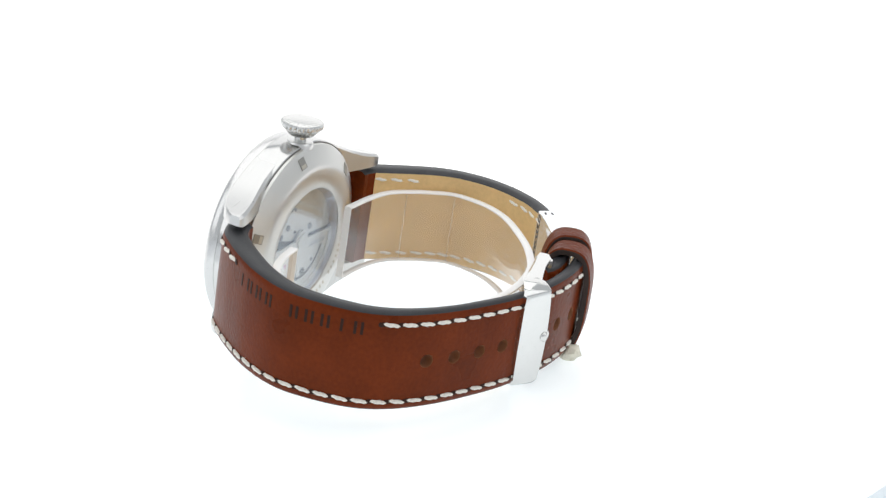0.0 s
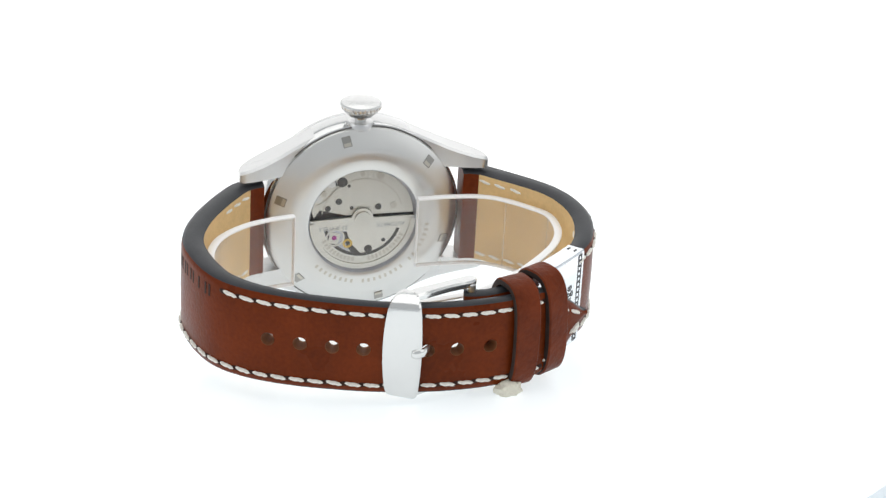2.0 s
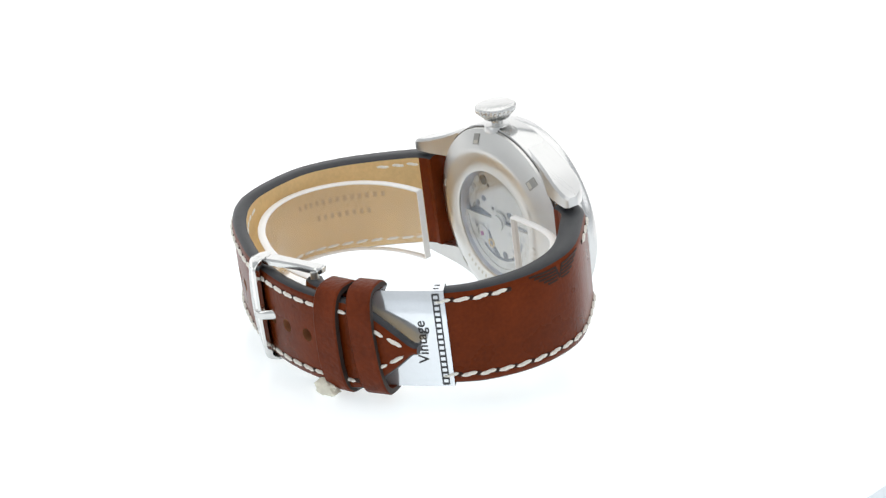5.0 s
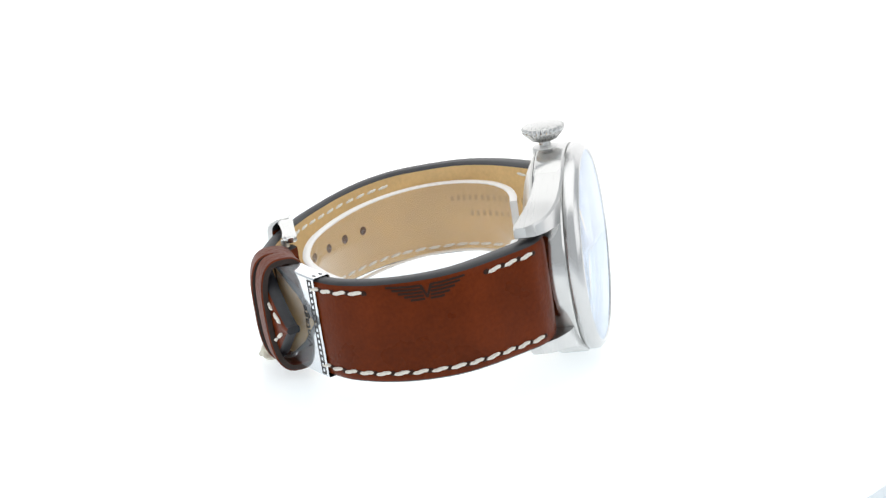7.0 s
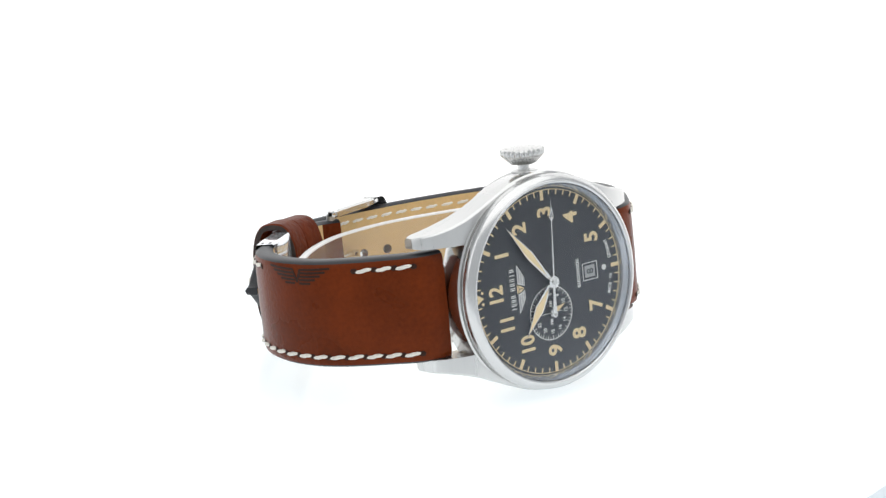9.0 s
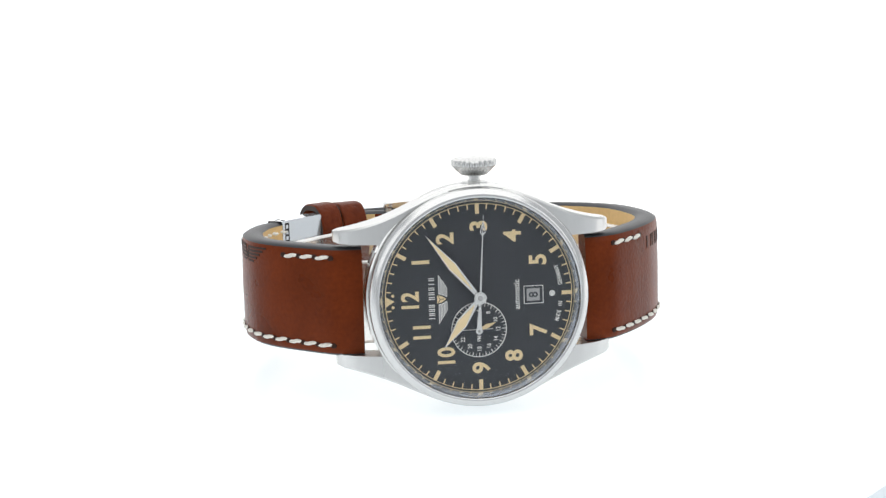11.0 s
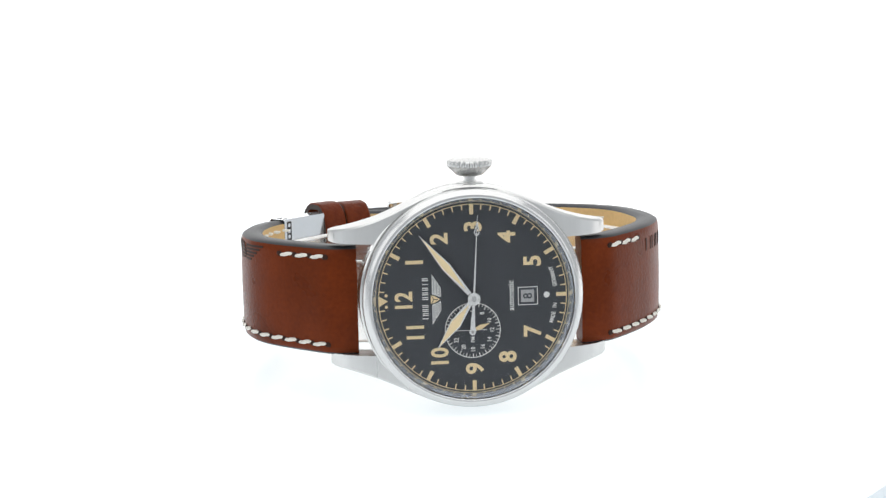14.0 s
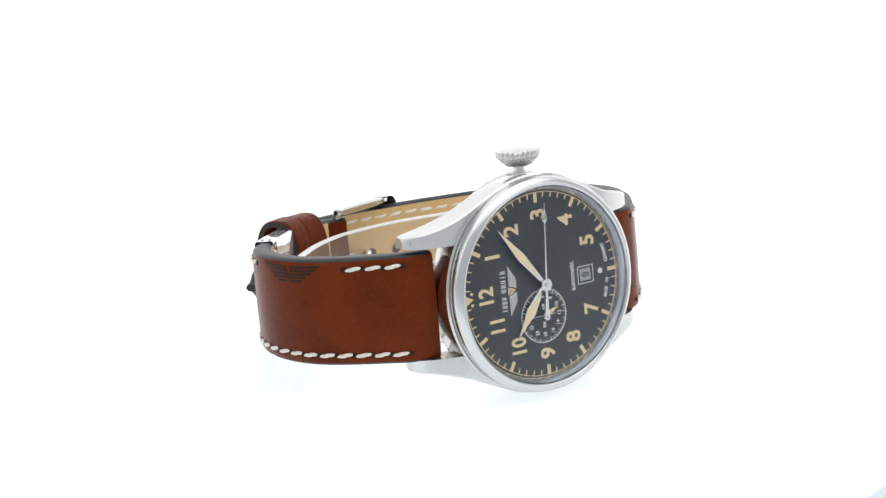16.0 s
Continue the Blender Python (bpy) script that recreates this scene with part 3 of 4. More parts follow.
    for k in range(24):
        if 10 < k < 14:
            continue
        a = radians(206 + 5.4 * k)
        d, e = Vector((math.cos(a), math.sin(a))), Vector((-math.sin(a), math.cos(a)))
        inside("engraved_bar", slab([tuple(d * 7.7 + e * 0.24), tuple(d * 8.5 + e * 0.24), tuple(d * 8.5 - e * 0.24), tuple(d * 7.7 - e * 0.24)], 7.94, 7.99), ENGRAVE, rotor, smooth=False)


def ring_flat(cx, cz, r0, r1, y0, y1, a0, a1):
    """A flat arc between two radii."""
    n = max(8, int((a1 - a0) / 6))
    bm = bmesh.new()
    rows = []
    for k in range(n + 1):
        a = radians(a0 + (a1 - a0) * k / n)
        rows.append([bm.verts.new((cx + r * math.cos(a), y, cz + r * math.sin(a))) for r, y in ((r0, y0), (r1, y0), (r1, y1), (r0, y1))])
    for p, q in zip(rows, rows[1:]):
        for k in range(4):
            bm.faces.new((p[k], p[(k + 1) % 4], q[(k + 1) % 4], q[k]))
    return bm


build_back()

# ---- strap: both pieces follow a line of the plan; the long one comes from six, the short one from twelve ----
LONG = Path([(20.7, 4.3), (23, 4.6), (26.6, 6.3), (30, 9.8), (33, 13.6), (36.6, 19), (39.3, 25), (40.3, 30), (39.9, 35), (38.6, 40.5), (36.5, 45),
             (33, 48.9), (28.2, 52.3), (22.8, 55), (17.3, 57.2), (11.9, 59.1), (6, 60.6), (0, 61.5), (-5, 61.8), (-11.4, 61.5), (-18, 60.2),
             (-24, 57.8), (-29, 55.0), (-33.2, 52.0)], 1)
SHORT = Path([(-20.5, 4.3), (-23, 4.5), (-26.3, 5.9), (-30, 9.3), (-33.7, 13), (-36.7, 16.6), (-38.7, 20.2), (-39.8, 24), (-40.3, 28), (-40.1, 32), (-39.2, 36),
              (-37.2, 40.8), (-34.1, 44.8), (-30.8, 47.9), (-27.2, 50.8), (-22.9, 54.1), (-18.2, 56.7), (-12.8, 58.2), (-9.4, 58.3), (-6.9, 57.7)], -1)
MID = -0.5


def strap_bm(path, thick, half, mid, turnover, tip):
    """thick and half width: rows over the length. The lining starts past the turnover at the lugs."""
    bm = bmesh.new()
    n = 150
    rings, side = [], [0, 0, 0, 0, 1, 1, 1, 2, 2, 1, 1, 1]
    for k in range(n + 1):
        s = path.length * k / n
        p, a, o = path.at(s)
        th, = lerp_rows(thick, s)
        w, = lerp_rows(half, s)
        m, = lerp_rows(mid, s)
        if tip and path.length - s < 13.5:
            f = (path.length - s) / 13.5
            w = max(0.7, w * (1 - (1 - f) ** 1.4))
        e = min(0.9, th * 0.3, w * 0.45)
        i, j, k3 = min(0.45, w * 0.3), min(1.6, w * 0.7), min(0.5, w * 0.3)
        sec = [(i - w, -0.22), (j - w, 0), (0, 0.1), (w - j, 0), (w - i, -0.22), (w, -e), (w, -(th - e)), (w - k3, -th), (0, -th), (k3 - w, -th), (-w, -(th - e)), (-w, -e)]
        rings.append([bm.verts.new(((p + o * q).x, (p + o * q).y, m + z)) for z, q in sec])
    for k, (a, b) in enumerate(zip(rings, rings[1:])):
        for j in range(12):
            f = bm.faces.new((a[j], a[(j + 1) % 12], b[(j + 1) % 12], b[j]))
            s = path.length * k / n
            folded = s < turnover or (not tip and s > path.length - 5.5)
            f.material_index = 0 if side[j] == 2 and folded else side[j]
    bm.faces.new(rings[0]).material_index = 0
    bm.faces.new(rings[-1]).material_index = 1 if tip else 0
    return bm


def pierce(bm, cutters):
    """Cuts the cutters (bmesh) out of a bmesh."""
    a, b = bpy.data.meshes.new("whole"), bpy.data.meshes.new("punch")
    bmesh.ops.recalc_face_normals(bm, faces=bm.faces)
    bmesh.ops.recalc_face_normals(cutters, faces=cutters.faces)
    bm.to_mesh(a)
    cutters.to_mesh(b)
    for m in (LEATHER, EDGE, LINING, HOLE):
        a.materials.append(m)
        b.materials.append(m)
    oa, ob = bpy.data.objects.new("whole", a), bpy.data.objects.new("punch", b)
    scene.collection.objects.link(oa)
    scene.collection.objects.link(ob)
    mod = oa.modifiers.new("cut", "BOOLEAN")
    mod.operation, mod.object, mod.solver = "DIFFERENCE", ob, "EXACT"
    bpy.context.view_layer.update()
    me = bpy.data.meshes.new_from_object(oa.evaluated_get(bpy.context.evaluated_depsgraph_get()))
    res = bmesh.new()
    res.from_mesh(me)
    for o in (oa, ob):
        bpy.data.objects.remove(o)
    for m in (a, b, me):
        bpy.data.meshes.remove(m)
    bm.free()
    cutters.free()
    return res


def stitch_mesh(name, material, length, wide, high):
    bm = bmesh.new()
    bmesh.ops.create_uvsphere(bm, u_segments=12, v_segments=20, radius=1)
    for v in bm.verts:
        x, y, z = v.co
        full = max(0.25, 1 - abs(z) ** 5) / max(0.25, math.sqrt(max(0.0, 1 - z * z)))
        full *= 1 + 0.09 * math.cos(2 * math.atan2(y, x) - 8 * z) * (1 - z * z)
        v.co = (z * length / 2 * MM, (x * full * wide / 2 + 0.035 * math.sin(z * 6)) * MM, y * full * high * MM)
    return mesh_of(name, bm, material)


STITCH = stitch_mesh("stitch", THREAD, 3.1, 0.7, 0.42)
# dark low bumps at the stitch ends paint the shade of the needle pits
PIT = stitch_mesh("stitch_pit_shade", PRESS, 1.35, 0.95, 0.14)
INNER = stitch_mesh("inner_stitch", THREAD, 2.6, 0.6, 0.22)
PITCH_MM = 3.5


def sew(strap, path, s0, s1, z0, z1, lean, inner=None, skip=None):
    n = max(1, round((s1 - s0) / PITCH_MM))
    for k in range(n):
        s = s0 + (s1 - s0) * (k + 0.5) / n
        z = z0 + (z1 - z0) * (k + 0.5) / n
        if skip and skip[0] < s < skip[1]:
            continue
        turn = Matrix.Rotation(radians(lean + random.uniform(-3, 3)), 4, "Z")
        shared("stitch", STITCH, strap, to_m(path.spot(s, z, 0.08)) @ turn)
        if abs(lean) < 20:
            for at in (s - PITCH_MM / 2, s + PITCH_MM / 2) if k == 0 else (s + PITCH_MM / 2,):
                shared("stitch_pit_shade", PIT, strap, to_m(path.spot(at, z, 0.03)))
        if inner:
            th, = lerp_rows(inner, s)
            shared("inner_stitch", INNER, strap, to_m(path.spot(s, z, -th - 0.02)) @ turn)


def build_strap():
    # long piece, with seven punched holes
    th_l = [(0, 4.6), (12, 4.6), (45, 4.0), (68, 2.6), (LONG.length, 2.5)]
    hw_l = [(0, 10.0), (30, 9.85), (60, 9.5), (85, 9.1), (LONG.length, 9.0)]
    md_l = [(0, MID), (30, -0.7), (60, -0.7), (95, -0.8), (LONG.length, -0.9)]
    holes = [LONG.find(x, y) for x, y in ((28.2, 52.3), (22.8, 55), (17.3, 57.2), (11.9, 59.1), (6.0, 60.9), (-4.8, 62.4), (-11.4, 62.1))]
    holes[5:5] = [LONG.find(0.5, 62)]
    punch = bmesh.new()
    for s in holes:
        m, = lerp_rows(md_l, s)
        bmesh.ops.create_cone(punch, cap_ends=True, segments=20, radius1=0.75, radius2=1.45, depth=5, matrix=LONG.spot(s, m, -1.5))
    for f in punch.faces:
        f.material_index = 3
    bm = pierce(strap_bm(LONG, th_l, hw_l, md_l, 5.0, True), punch)
    strap = part("strap_long_piece", bm, [LEATHER, EDGE, LINING, HOLE], WATCH, "brown leather strap piece with punched holes", angle=50)
    a, b = LONG.find(26.6, 6.2) - 0.3, LONG.find(33, 13.6) + 0.4
    end = LONG.length - 13
    sew(strap, LONG, a, b, MID + 8.1, MID + 7.9, 7, th_l)
    sew(strap, LONG, LONG.find(35.4, 46.2), end, 6.7, -0.85 + 6.9, -5, th_l)
    sew(strap, LONG, a, end, MID - 8.3, -0.85 - 6.9, -5, th_l)
    for sz in (-1, 1):
        sew(strap, LONG, end + 0.4, LONG.length - 2.4, -0.85 + sz * 6.3, -0.85 + sz * 0.8, sz * -29)
    # the brand line pressed into the leather, as plain strokes
    s0, s1 = LONG.find(34.6, 15.6), LONG.find(36.9, 44.2)
    unit = (s1 - s0) / 10
    for k, pair in enumerate((0, 1, 1, 1, None, 1, 1, 1, 0, 1)):
        for side in ((-0.2, 0.2) if pair else (0,)) if pair is not None else ():
            bm = box(-0.26, 0.26, -1.2, 1.2, -0.05, 0.03)
            part("pressed_bar", wrap(LONG, bm, s0 + unit * (k + 0.5 + side), 5.6, 0.06), PRESS, strap, smooth=False)
    # short piece
    th_s = [(0, 4.6), (12, 4.6), (42, 3.9), (56, 3.1), (SHORT.length - 5, 2.8), (SHORT.length, 3.3)]
    hw_s = [(0, 10.0), (30, 9.75), (60, 9.3), (SHORT.length, 9.0)]
    md_s = [(0, MID), (60, -0.6), (SHORT.length, -0.9)]
    short = part("strap_short_piece", strap_bm(SHORT, th_s, hw_s, md_s, 5.0, False), [LEATHER, EDGE, LINING], WATCH, "brown leather strap piece with pressed wings", angle=50)
    under = (SHORT.find(-33.6, 45.9), SHORT.length)
    a, b = SHORT.find(-26.3, 5.8) - 0.3, SHORT.find(-33.7, 13) + 0.4
    sew(short, SHORT, a, b, MID + 8.1, MID + 7.9, 9, th_s)
    sew(short, SHORT, SHORT.find(-39.3, 35.0), SHORT.length - 8, 7.3, 6.4, 8, th_s, under)
    sew(short, SHORT, a, SHORT.length - 8, MID - 8.1, -0.6 - 7.0, 9, th_s, under)
    # pressed wings
    mid = SHORT.find(-39.6, 23.3)
    for sx in (-1, 1):
        for k in range(5):
            reach, z = 7.3 - 1.05 * k, 8.0 - 0.64 * k
            bm = box(0.9 - 0.1 * k, reach, -0.2, 0.2, -0.05, 0.03)
            bmesh.ops.subdivide_edges(bm, edges=[e for e in bm.edges if abs((e.verts[0].co - e.verts[1].co).x) > 0.5], cuts=5)
            for v in bm.verts:
                v.co.x *= sx
                v.co.y += 0.05 * max(0, abs(v.co.x) - 2.5) - 0.1
            part("pressed_feather", wrap(SHORT, bm, mid, z, 0.06), PRESS, short, smooth=False)
    for sx in (-1, 1):
        bm = box(-0.22, 0.22, -1.3, 1.3, -0.05, 0.04)
        bmesh.ops.rotate(bm, cent=(0, 0, 0), matrix=Matrix.Rotation(radians(22 * sx), 3, "Z"), verts=bm.verts)
        bmesh.ops.translate(bm, vec=(-0.45 * sx, 0, 0), verts=bm.verts)
        part("pressed_feather", wrap(SHORT, bm, mid, 6.75, 0.06), PRESS, short, smooth=False)
    # stamp on the lining of the long piece, as plain bars
    for row, (z, n, s0) in enumerate(((1.6, 13, 15.5), (-1.8, 8, 19.0))):
        for k in range(n):
            s = s0 + 1.75 * k
            th, = lerp_rows(th_l, s)
            bm = box(-0.42, 0.42, -0.6, 0.6, -0.03, 0.012)
            part("stamped_bar", wrap(LONG, bm, s, z, -th - 0.01), PRESS_TAN, strap, smooth=False)


build_strap()


def build_buckle():
    # frame plate over the strap, curved a little, with arms to the spring bar
    bm = bmesh.new()
    rings = []
    for k in range(29):
        z = -0.3 + 10.6 * math.sin(math.pi / 2 * (k - 14) / 14)
        f = 1 - (z + 0.3) ** 2 / 10.6 ** 2
        x0, x1 = 2.0 + 0.5 * (1 - f), 7.2 + 1.6 * max(0.0, f) ** 0.7
        # rounded outer corners
        d = max(0.0, abs(z + 0.3) - 8.4)
        x1 -= 2.2 - math.sqrt(max(0.0, 2.2 ** 2 - d * d))
        drop = 2.4 * (1 - math.sqrt(min(1.0, 4 * max(0.0, f))))
        ya, yb = 62.9 + 0.5 * f - drop, 61.0 + 0.4 * f - drop * 0.8
        sec = [(x0, ya - 0.3), (x0 + 0.5, ya), (x1 - 0.8, yb + 0.1), (x1, yb - 0.5), (x1 - 0.2, yb - 1.3), (x0 + 0.3, ya - 1.5), (x0, ya - 1.2)]
        if k in (0, 28):
            sec = [(x + (0.3 if x < 3 else -0.7), y - 0.2) for x, y in sec]
        rings.append([bm.verts.new((x, y, z)) for x, y in sec])
    for a, b in zip(rings, rings[1:]):
        for k in range(7):
            bm.faces.new((a[k], a[(k + 1) % 7], b[(k + 1) % 7], b[k]))
    bm.faces.new(rings[0])
    bm.faces.new(rings[-1])
    buckle = part("buckle", bm, BUCKLE, WATCH, "polished steel pin buckle", angle=40)
    # flat arms from the plate back to the spring bar, with rounded ends
    for z0, z1 in ((8.85, 10.3), (-10.9, -9.5)):
        line = [(4.7, 59.8, 0.9, 0.8), (3.2, 59.2, 1.3, 0.9), (2.0, 58.8, 1.5, 1), (0.0, 58.1, 1.35, 1), (-4.0, 56.8, 1.2, 1), (-6.8, 56.0, 1.3, 1),
                (-8.2, 55.6, 1.4, 1), (-8.9, 55.3, 1.3, 0.97), (-9.4, 55.1, 1.0, 0.88), (-9.75, 55.0, 0.5, 0.6)]
        bm = bmesh.new()
        rows = []
        for x, y, h, full in line:
            c, t = (z0 + z1) / 2, (z1 - z0) / 2 * full
            rows.append([bm.verts.new((x - q * h * 0.27, y + q * h, c + w * t)) for q, w in ((1, -0.6), (1, 0.55), (0.72, 1), (-0.72, 1), (-1, 0.55), (-1, -0.6), (-0.72, -1), (0.72, -1))])
        for a, b in zip(rows, rows[1:]):
            for k in range(8):
                bm.faces.new((a[k], a[(k + 1) % 8], b[(k + 1) % 8], b[k]))
        bm.faces.new(rows[0])
        bm.faces.new(rows[-1])
        part("arm", bm, BUCKLE, buckle, angle=30)
    bm = bmesh.new()
    bmesh.ops.create_cone(bm, cap_ends=True, segments=20, radius1=0.8, radius2=0.8, depth=19.6, matrix=Matrix.Translation((-8.7, 56.5, -0.3)))
    part("spring_bar", bm, STEEL, buckle)
    # prong: up through the hole and over the plate
    line = [(-8.6, 56.2, 0.7), (-5, 57.4, 0.7), (-0.9, 59.6, 0.75), (0.4, 61.6, 0.8), (1.7, 62.9, 0.85), (3.2, 63.2, 0.85), (3.9, 63.0, 0.5)]
    bm = bmesh.new()
    rows = []
    for x, y, r in line:
        rows.append([bm.verts.new((x, y + 0.75 * r * math.sin(a), -0.35 + 1.15 * r * math.cos(a))) for a in [2 * math.pi * j / 12 for j in range(12)]])
    for a, b in zip(rows, rows[1:]):
        for k in range(12):
            bm.faces.new((a[k], a[(k + 1) % 12], b[(k + 1) % 12], b[k]))
    bm.faces.new(rows[0])
    bm.faces.new(rows[-1])
    part("prong", bm, BUCKLE, buckle, "rounded polished steel prong", angle=60)
    # leather keepers round both pieces
    for s, wide, out, lean, zt, zb, tilt in ((LONG.find(-18.2, 61) + 0.05, 5.2, 1.9, 0, 10.3, -11.4, 0), (LONG.find(-24.2, 58.5) + 1.6, 4.9, 1.4, 4, 10.7, -11.2, -4)):
        depth = 10.4
        bm = bmesh.new()
        rows = []
        # an oval loop, rounder than the strap inside it
        loop = []
        hn, hz = depth / 2, (zt - zb) / 2
        for j in range(44):
            a = 2 * math.pi * j / 44
            c, d = math.cos(a), math.sin(a)
            n, z = hn * math.copysign(abs(c) ** 0.7, c), hz * math.copysign(abs(d) ** 0.7, d)
            g = Vector((math.copysign(abs(n / hn) ** 1.86, c) / hn, math.copysign(abs(z / hz) ** 1.86, d) / hz)).normalized()
            loop.append((n + out - hn, z + (zt + zb) / 2, g.x, g.y))
        for n, z, dn, dz in loop:
            ring = []
            for x, t in ((-wide / 2, 0.25), (-wide / 2 + 0.3, 0), (wide / 2 - 0.3, 0), (wide / 2, 0.25), (wide / 2, 1.25), (-wide / 2, 1.25)):
                ring.append((x + (z - zb) / (zt - zb) * tilt * 0.3, z - dz * t, n - dn * t))
            rows.append([bm.verts.new(v) for v in ring])
        for k in range(len(rows)):
            a, b = rows[k], rows[(k + 1) % len(rows)]
            for j in range(6):
                f = bm.faces.new((a[j], a[(j + 1) % 6], b[(j + 1) % 6], b[j]))
                f.material_index = 1 if j in (3, 5) else 0
        p = LONG.spot(s, 0)
        bmesh.ops.transform(bm, matrix=p, verts=bm.verts)
        part("keeper", bm, [KEEPER, KEEPER_EDGE], WATCH, "brown leather strap keeper loop", angle=35)


build_buckle()


# ---- what else turns with the disc ----
def build_tag():
    """A glossy white foil sleeve round the short piece of the strap."""
    tag = tagged(new("paper_tag"), "silvery white glossy sleeve tag with printed film border", "tag")
    s0, s1 = SHORT.find(-34.0, 45.4), SHORT.find(-20.5, 55.2)
    zt, zb, th = 8.95, -10.1, 3.4
    bm = bmesh.new()
    rows = []
    loop = [(0.3, zb), (0.35, 0), (0.3, zt - 0.3), (0.0, zt + 0.1), (-th + 0.3, zt + 0.1), (-th, zt - 0.3), (-th, zb + 0.3), (-th + 0.3, zb - 0.1), (0.0, zb - 0.1)]
    for k in range(13):
        p, a, o = SHORT.at(s0 + (s1 - s0) * k / 12)
        rows.append([bm.verts.new((p.x + o.x * n, p.y + o.y * n, z)) for n, z in loop])
    for a, b in zip(rows, rows[1:]):
        for j in range(len(loop)):
            i = (j + 1) % len(loop)
            bm.faces.new((a[j], a[i], b[i], b[j]))
    part("sleeve", bm, PAPER, tag, angle=50)
    # film border: two thin lines and rungs between them
    for c, w in ((s0 + 1.0, 0.12), (s0 + 2.1, 0.12)):
        bm = box(-w, w, zb + 0.4, zt - 0.4, -0.02, 0.03)
        part("border_line", wrap(SHORT, bm, c, 0, 0.36), INK, tag, smooth=False)
        bm = box(-w, w, zb + 0.4, zt - 0.4, -0.03, 0.02)
        part("border_line", wrap(SHORT, bm, c, 0, -th - 0.01), INK, tag, smooth=False)
    for k in range(17):
        z = zb + 0.5 + (zt - zb - 1.0) * k / 16
        bm = box(-0.5, 0.5, -0.2, 0.2, -0.02, 0.03)
        part("border_rung", wrap(SHORT, bm, s0 + 1.55, z, 0.36), INK, tag, smooth=False)
        bm = box(-0.5, 0.5, -0.2, 0.2, -0.03, 0.02)
        part("border_rung", wrap(SHORT, bm, s0 + 1.55, z, -th - 0.01), INK, tag, smooth=False)
        if k < 2:
            n = -0.9 - k * 1.4
            q, a, o = SHORT.at(s0 + 1.55)
            m = Matrix(((a.x, o.x, 0, q.x + o.x * n), (a.y, o.y, 0, q.y + o.y * n), (0, 0, 1, zt + 0.13), (0, 0, 0, 1)))
            bm = box(-0.5, 0.5, -0.2, 0.2, -0.02, 0.02)
            bmesh.ops.transform(bm, matrix=m, verts=bm.verts)
            part("border_rung", bm, INK, tag, smooth=False)
    bm = text_bm("Vintage", 2.9, 0.02, 0.02)
    bmesh.ops.rotate(bm, cent=(0, 0, 0), matrix=Matrix.Rotation(radians(90), 3, "Z"), verts=bm.verts)
    part("lettering", wrap(SHORT, bm, s0 + 4.8, -1.1, 0.37), INK, tag, smooth=False)
    return tag


RING = Path([(15.8, 14.7), (20.6, 15.5), (26.1, 17.4), (30.9, 20.8), (33.8, 24.7), (35.5, 29.5), (35.6, 35), (33.4, 40.6), (29.0, 45.6), (22.4, 50.0), (13, 53.4), (2, 55.0), (-10, 53.2),
             (-19, 48.4), (-25.6, 42.9), (-31.2, 37.0), (-34.1, 31.8), (-35.1, 27), (-34.7, 22.2), (-32, 18.4), (-28.2, 14.5), (-24.2, 12.0), (-18.6, 10.9), (-10.4, 10.7)], 1)


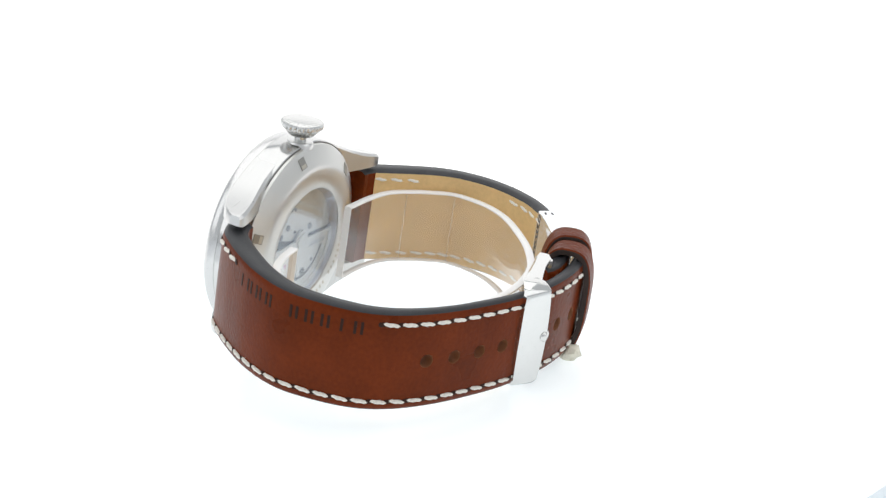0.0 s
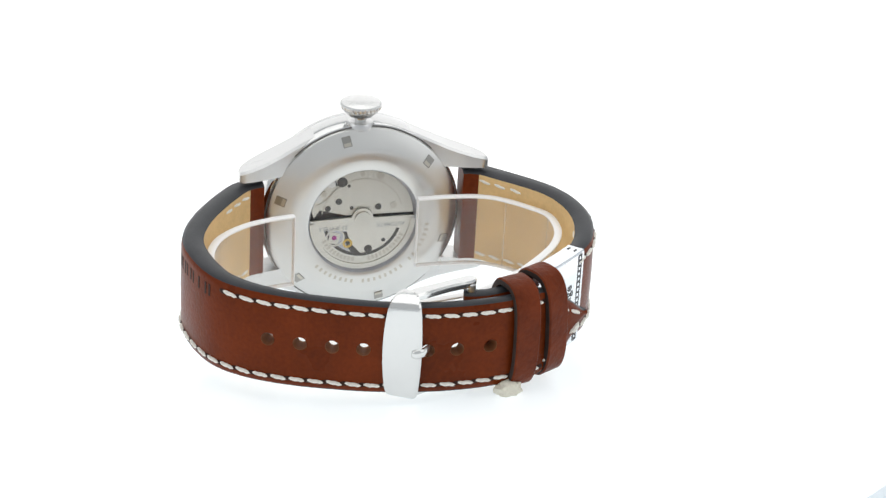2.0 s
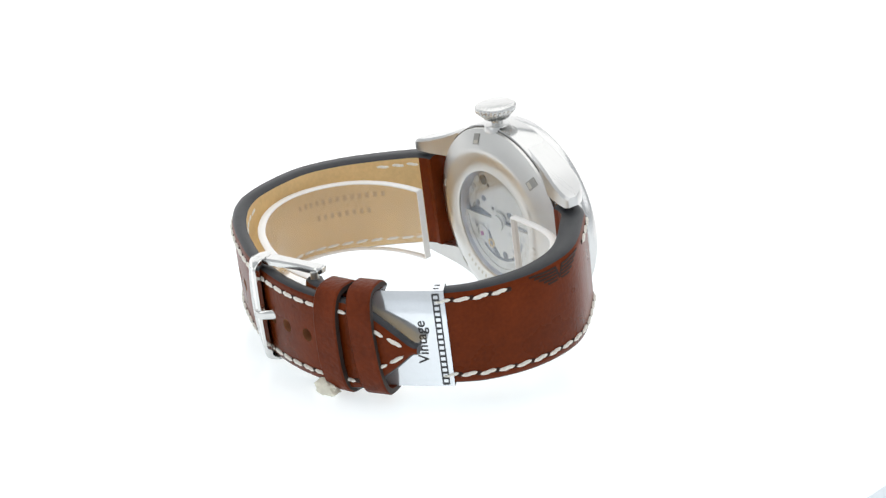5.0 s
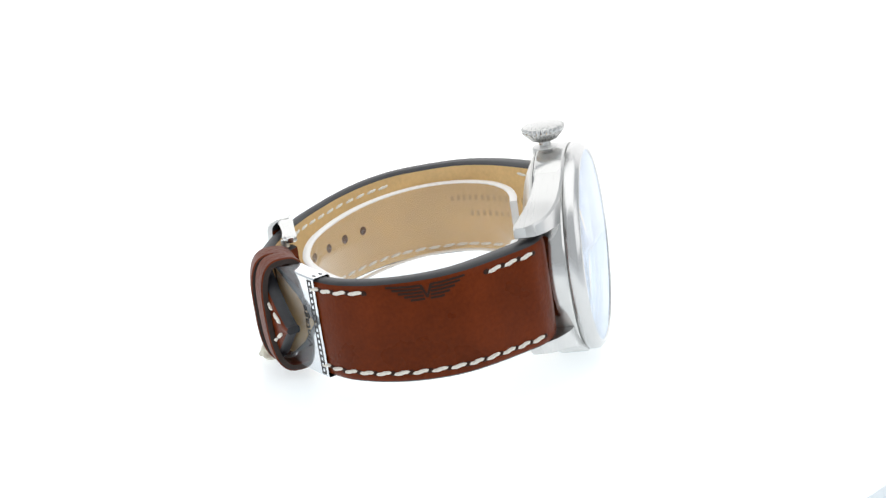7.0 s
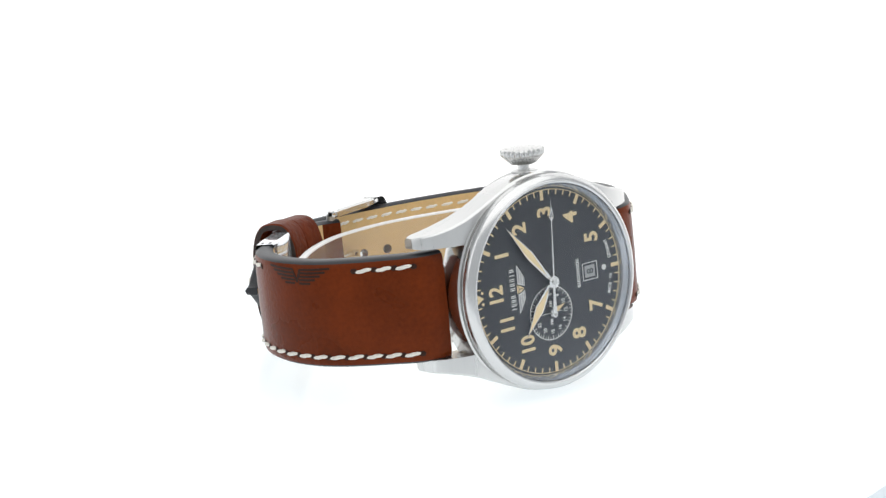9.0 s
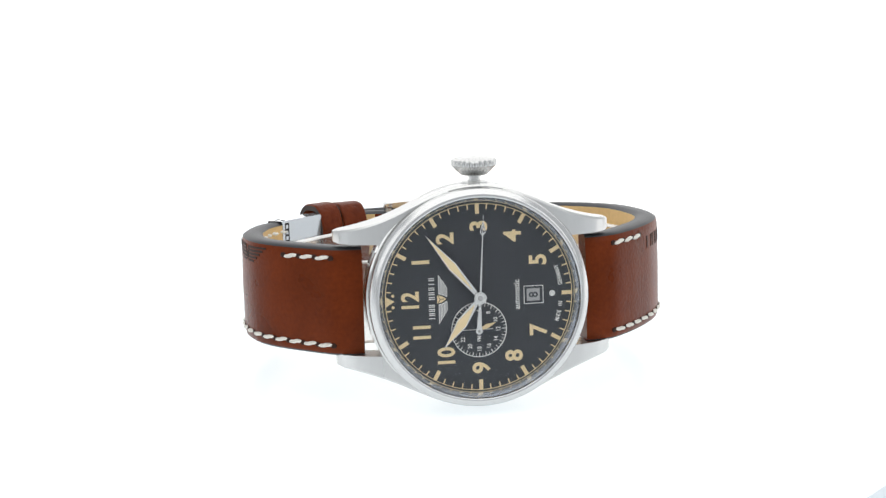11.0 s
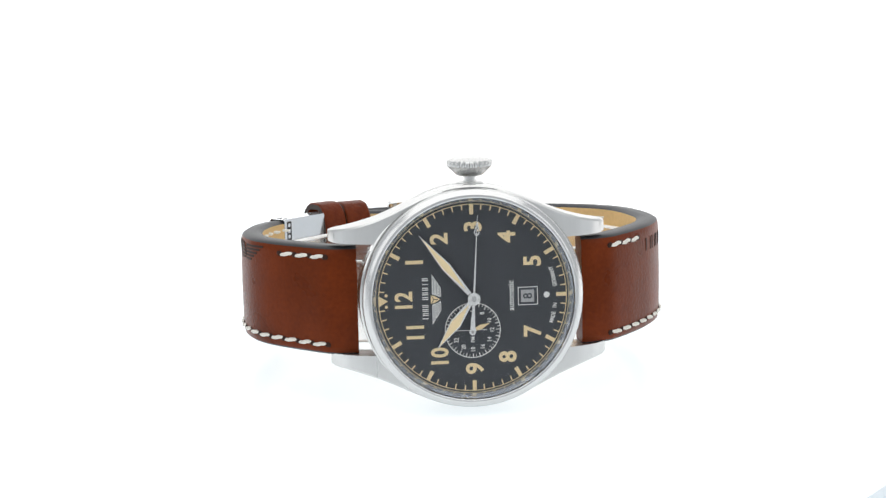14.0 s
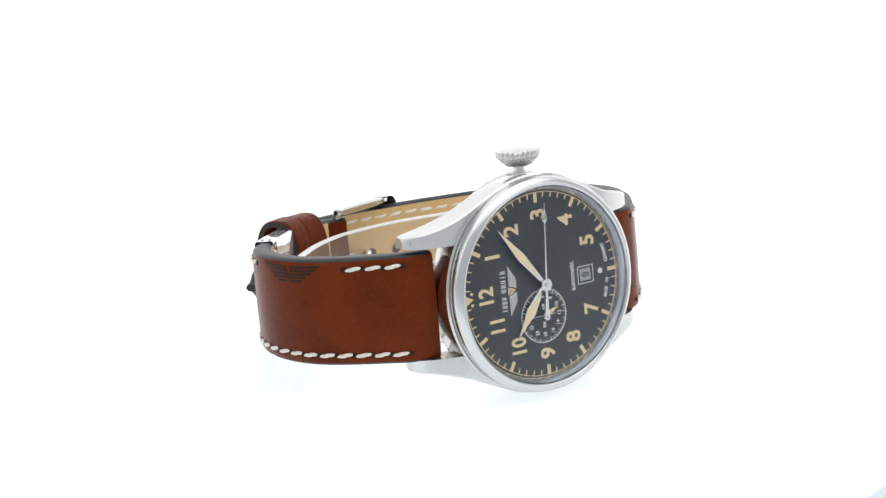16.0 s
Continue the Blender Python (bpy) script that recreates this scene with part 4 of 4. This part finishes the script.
def build_holder():
    """A springy open ring of clear plastic inside the strap."""
    ob = tagged(new("watch_holder"), "clear bent plastic holder inside the watch strap", "watch holder")
    n, zt, zb, th = 130, 5.6, -9.4, 1.5
    # the see-through sheet between two bright cut edges and two cut ends
    bm = bmesh.new()
    rows = []
    for k in range(n + 1):
        p, a, o = RING.at(RING.length * k / n)
        rows.append([bm.verts.new((p.x - o.x * th / 2, p.y - o.y * th / 2, z)) for z in (zb, (zb + zt) / 2, zt)])
    for a, b in zip(rows, rows[1:]):
        for j in range(2):
            bm.faces.new((a[j], a[j + 1], b[j + 1], b[j]))
    part("clear_sheet", bm, PLASTIC, ob, "clear slightly hazy plastic sheet").visible_shadow = False
    for z0, z1 in ((zt - 0.25, zt + 0.1), (zb - 0.1, zb + 0.1)):
        bm = bmesh.new()
        rows = []
        for k in range(n + 1):
            p, a, o = RING.at(RING.length * k / n)
            rows.append([bm.verts.new((p.x - o.x * q, p.y - o.y * q, z)) for q, z in ((0, z0), (0, z1 - 0.1), (0.15, z1), (th - 0.15, z1), (th, z1 - 0.1), (th, z0))])
        for a, b in zip(rows, rows[1:]):
            for j in range(6):
                bm.faces.new((a[j], a[(j + 1) % 6], b[(j + 1) % 6], b[j]))
        bm.faces.new(rows[0])
        bm.faces.new(rows[-1])
        part("cut_edge", bm, FROST, ob, "bright frosted cut edge", angle=40).visible_shadow = False
    # two creases where the sheet was bent
    for x, y in ((-34.8, 22.4), (-28.2, 14.5)):
        bm = box(-0.09, 0.09, zb, zt, -0.03, 0.03)
        part("crease", wrap(RING, bm, RING.find(x, y), 0, -th / 2), CREASE, ob, smooth=False).visible_shadow = False
    for s in (0.0, RING.length):
        p, a, o = RING.at(s)
        m = Matrix(((a.x, o.x, 0, p.x - o.x * th / 2), (a.y, o.y, 0, p.y - o.y * th / 2), (0, 0, 1, (zt + zb) / 2), (0, 0, 0, 1)))
        bm = box(-0.08, 0.08, -th / 2, th / 2, -(zt - zb) / 2, (zt - zb) / 2)
        bmesh.ops.transform(bm, matrix=m, verts=bm.verts)
        part("cut_end", bm, FROST, ob).visible_shadow = False
    return ob


def build_putty():
    """The small foot of putty under the strap at the buckle."""
    ob = tagged(new("putty_foot"), "small cream putty lump under the strap", "putty")
    bm = bmesh.new()
    bmesh.ops.create_icosphere(bm, subdivisions=3, radius=1)
    for v in bm.verts:
        d = 1 + 0.3 * noise.noise(v.co * 2.3) + 0.12 * noise.noise(v.co * 6)
        v.co = Vector((v.co.x * 2.6 * d, v.co.y * 2.1 * d, v.co.z * 1.8 * d))
    part("lump", bm, PUTTY, ob)
    return ob


TAG = build_tag()
HOLDER = build_holder()
FOOT = build_putty()
FOOT_LIE = Matrix.Translation(LIE @ Vector((-0.0154, 0.0612, -0.0112)))
FOOT_LIE.translation.z = 0.0013


def motions():
    """All that stands on the disc turns with it about the upright axis."""
    for thing, lie in ((TABLE, Matrix.Identity(4)), (WATCH, LIE), (TAG, LIE), (HOLDER, LIE), (FOOT, FOOT_LIE)):
        walk(thing, [(t, Matrix.Rotation(radians(a), 4, "Z") @ lie) for t, a in TURN])


motions()
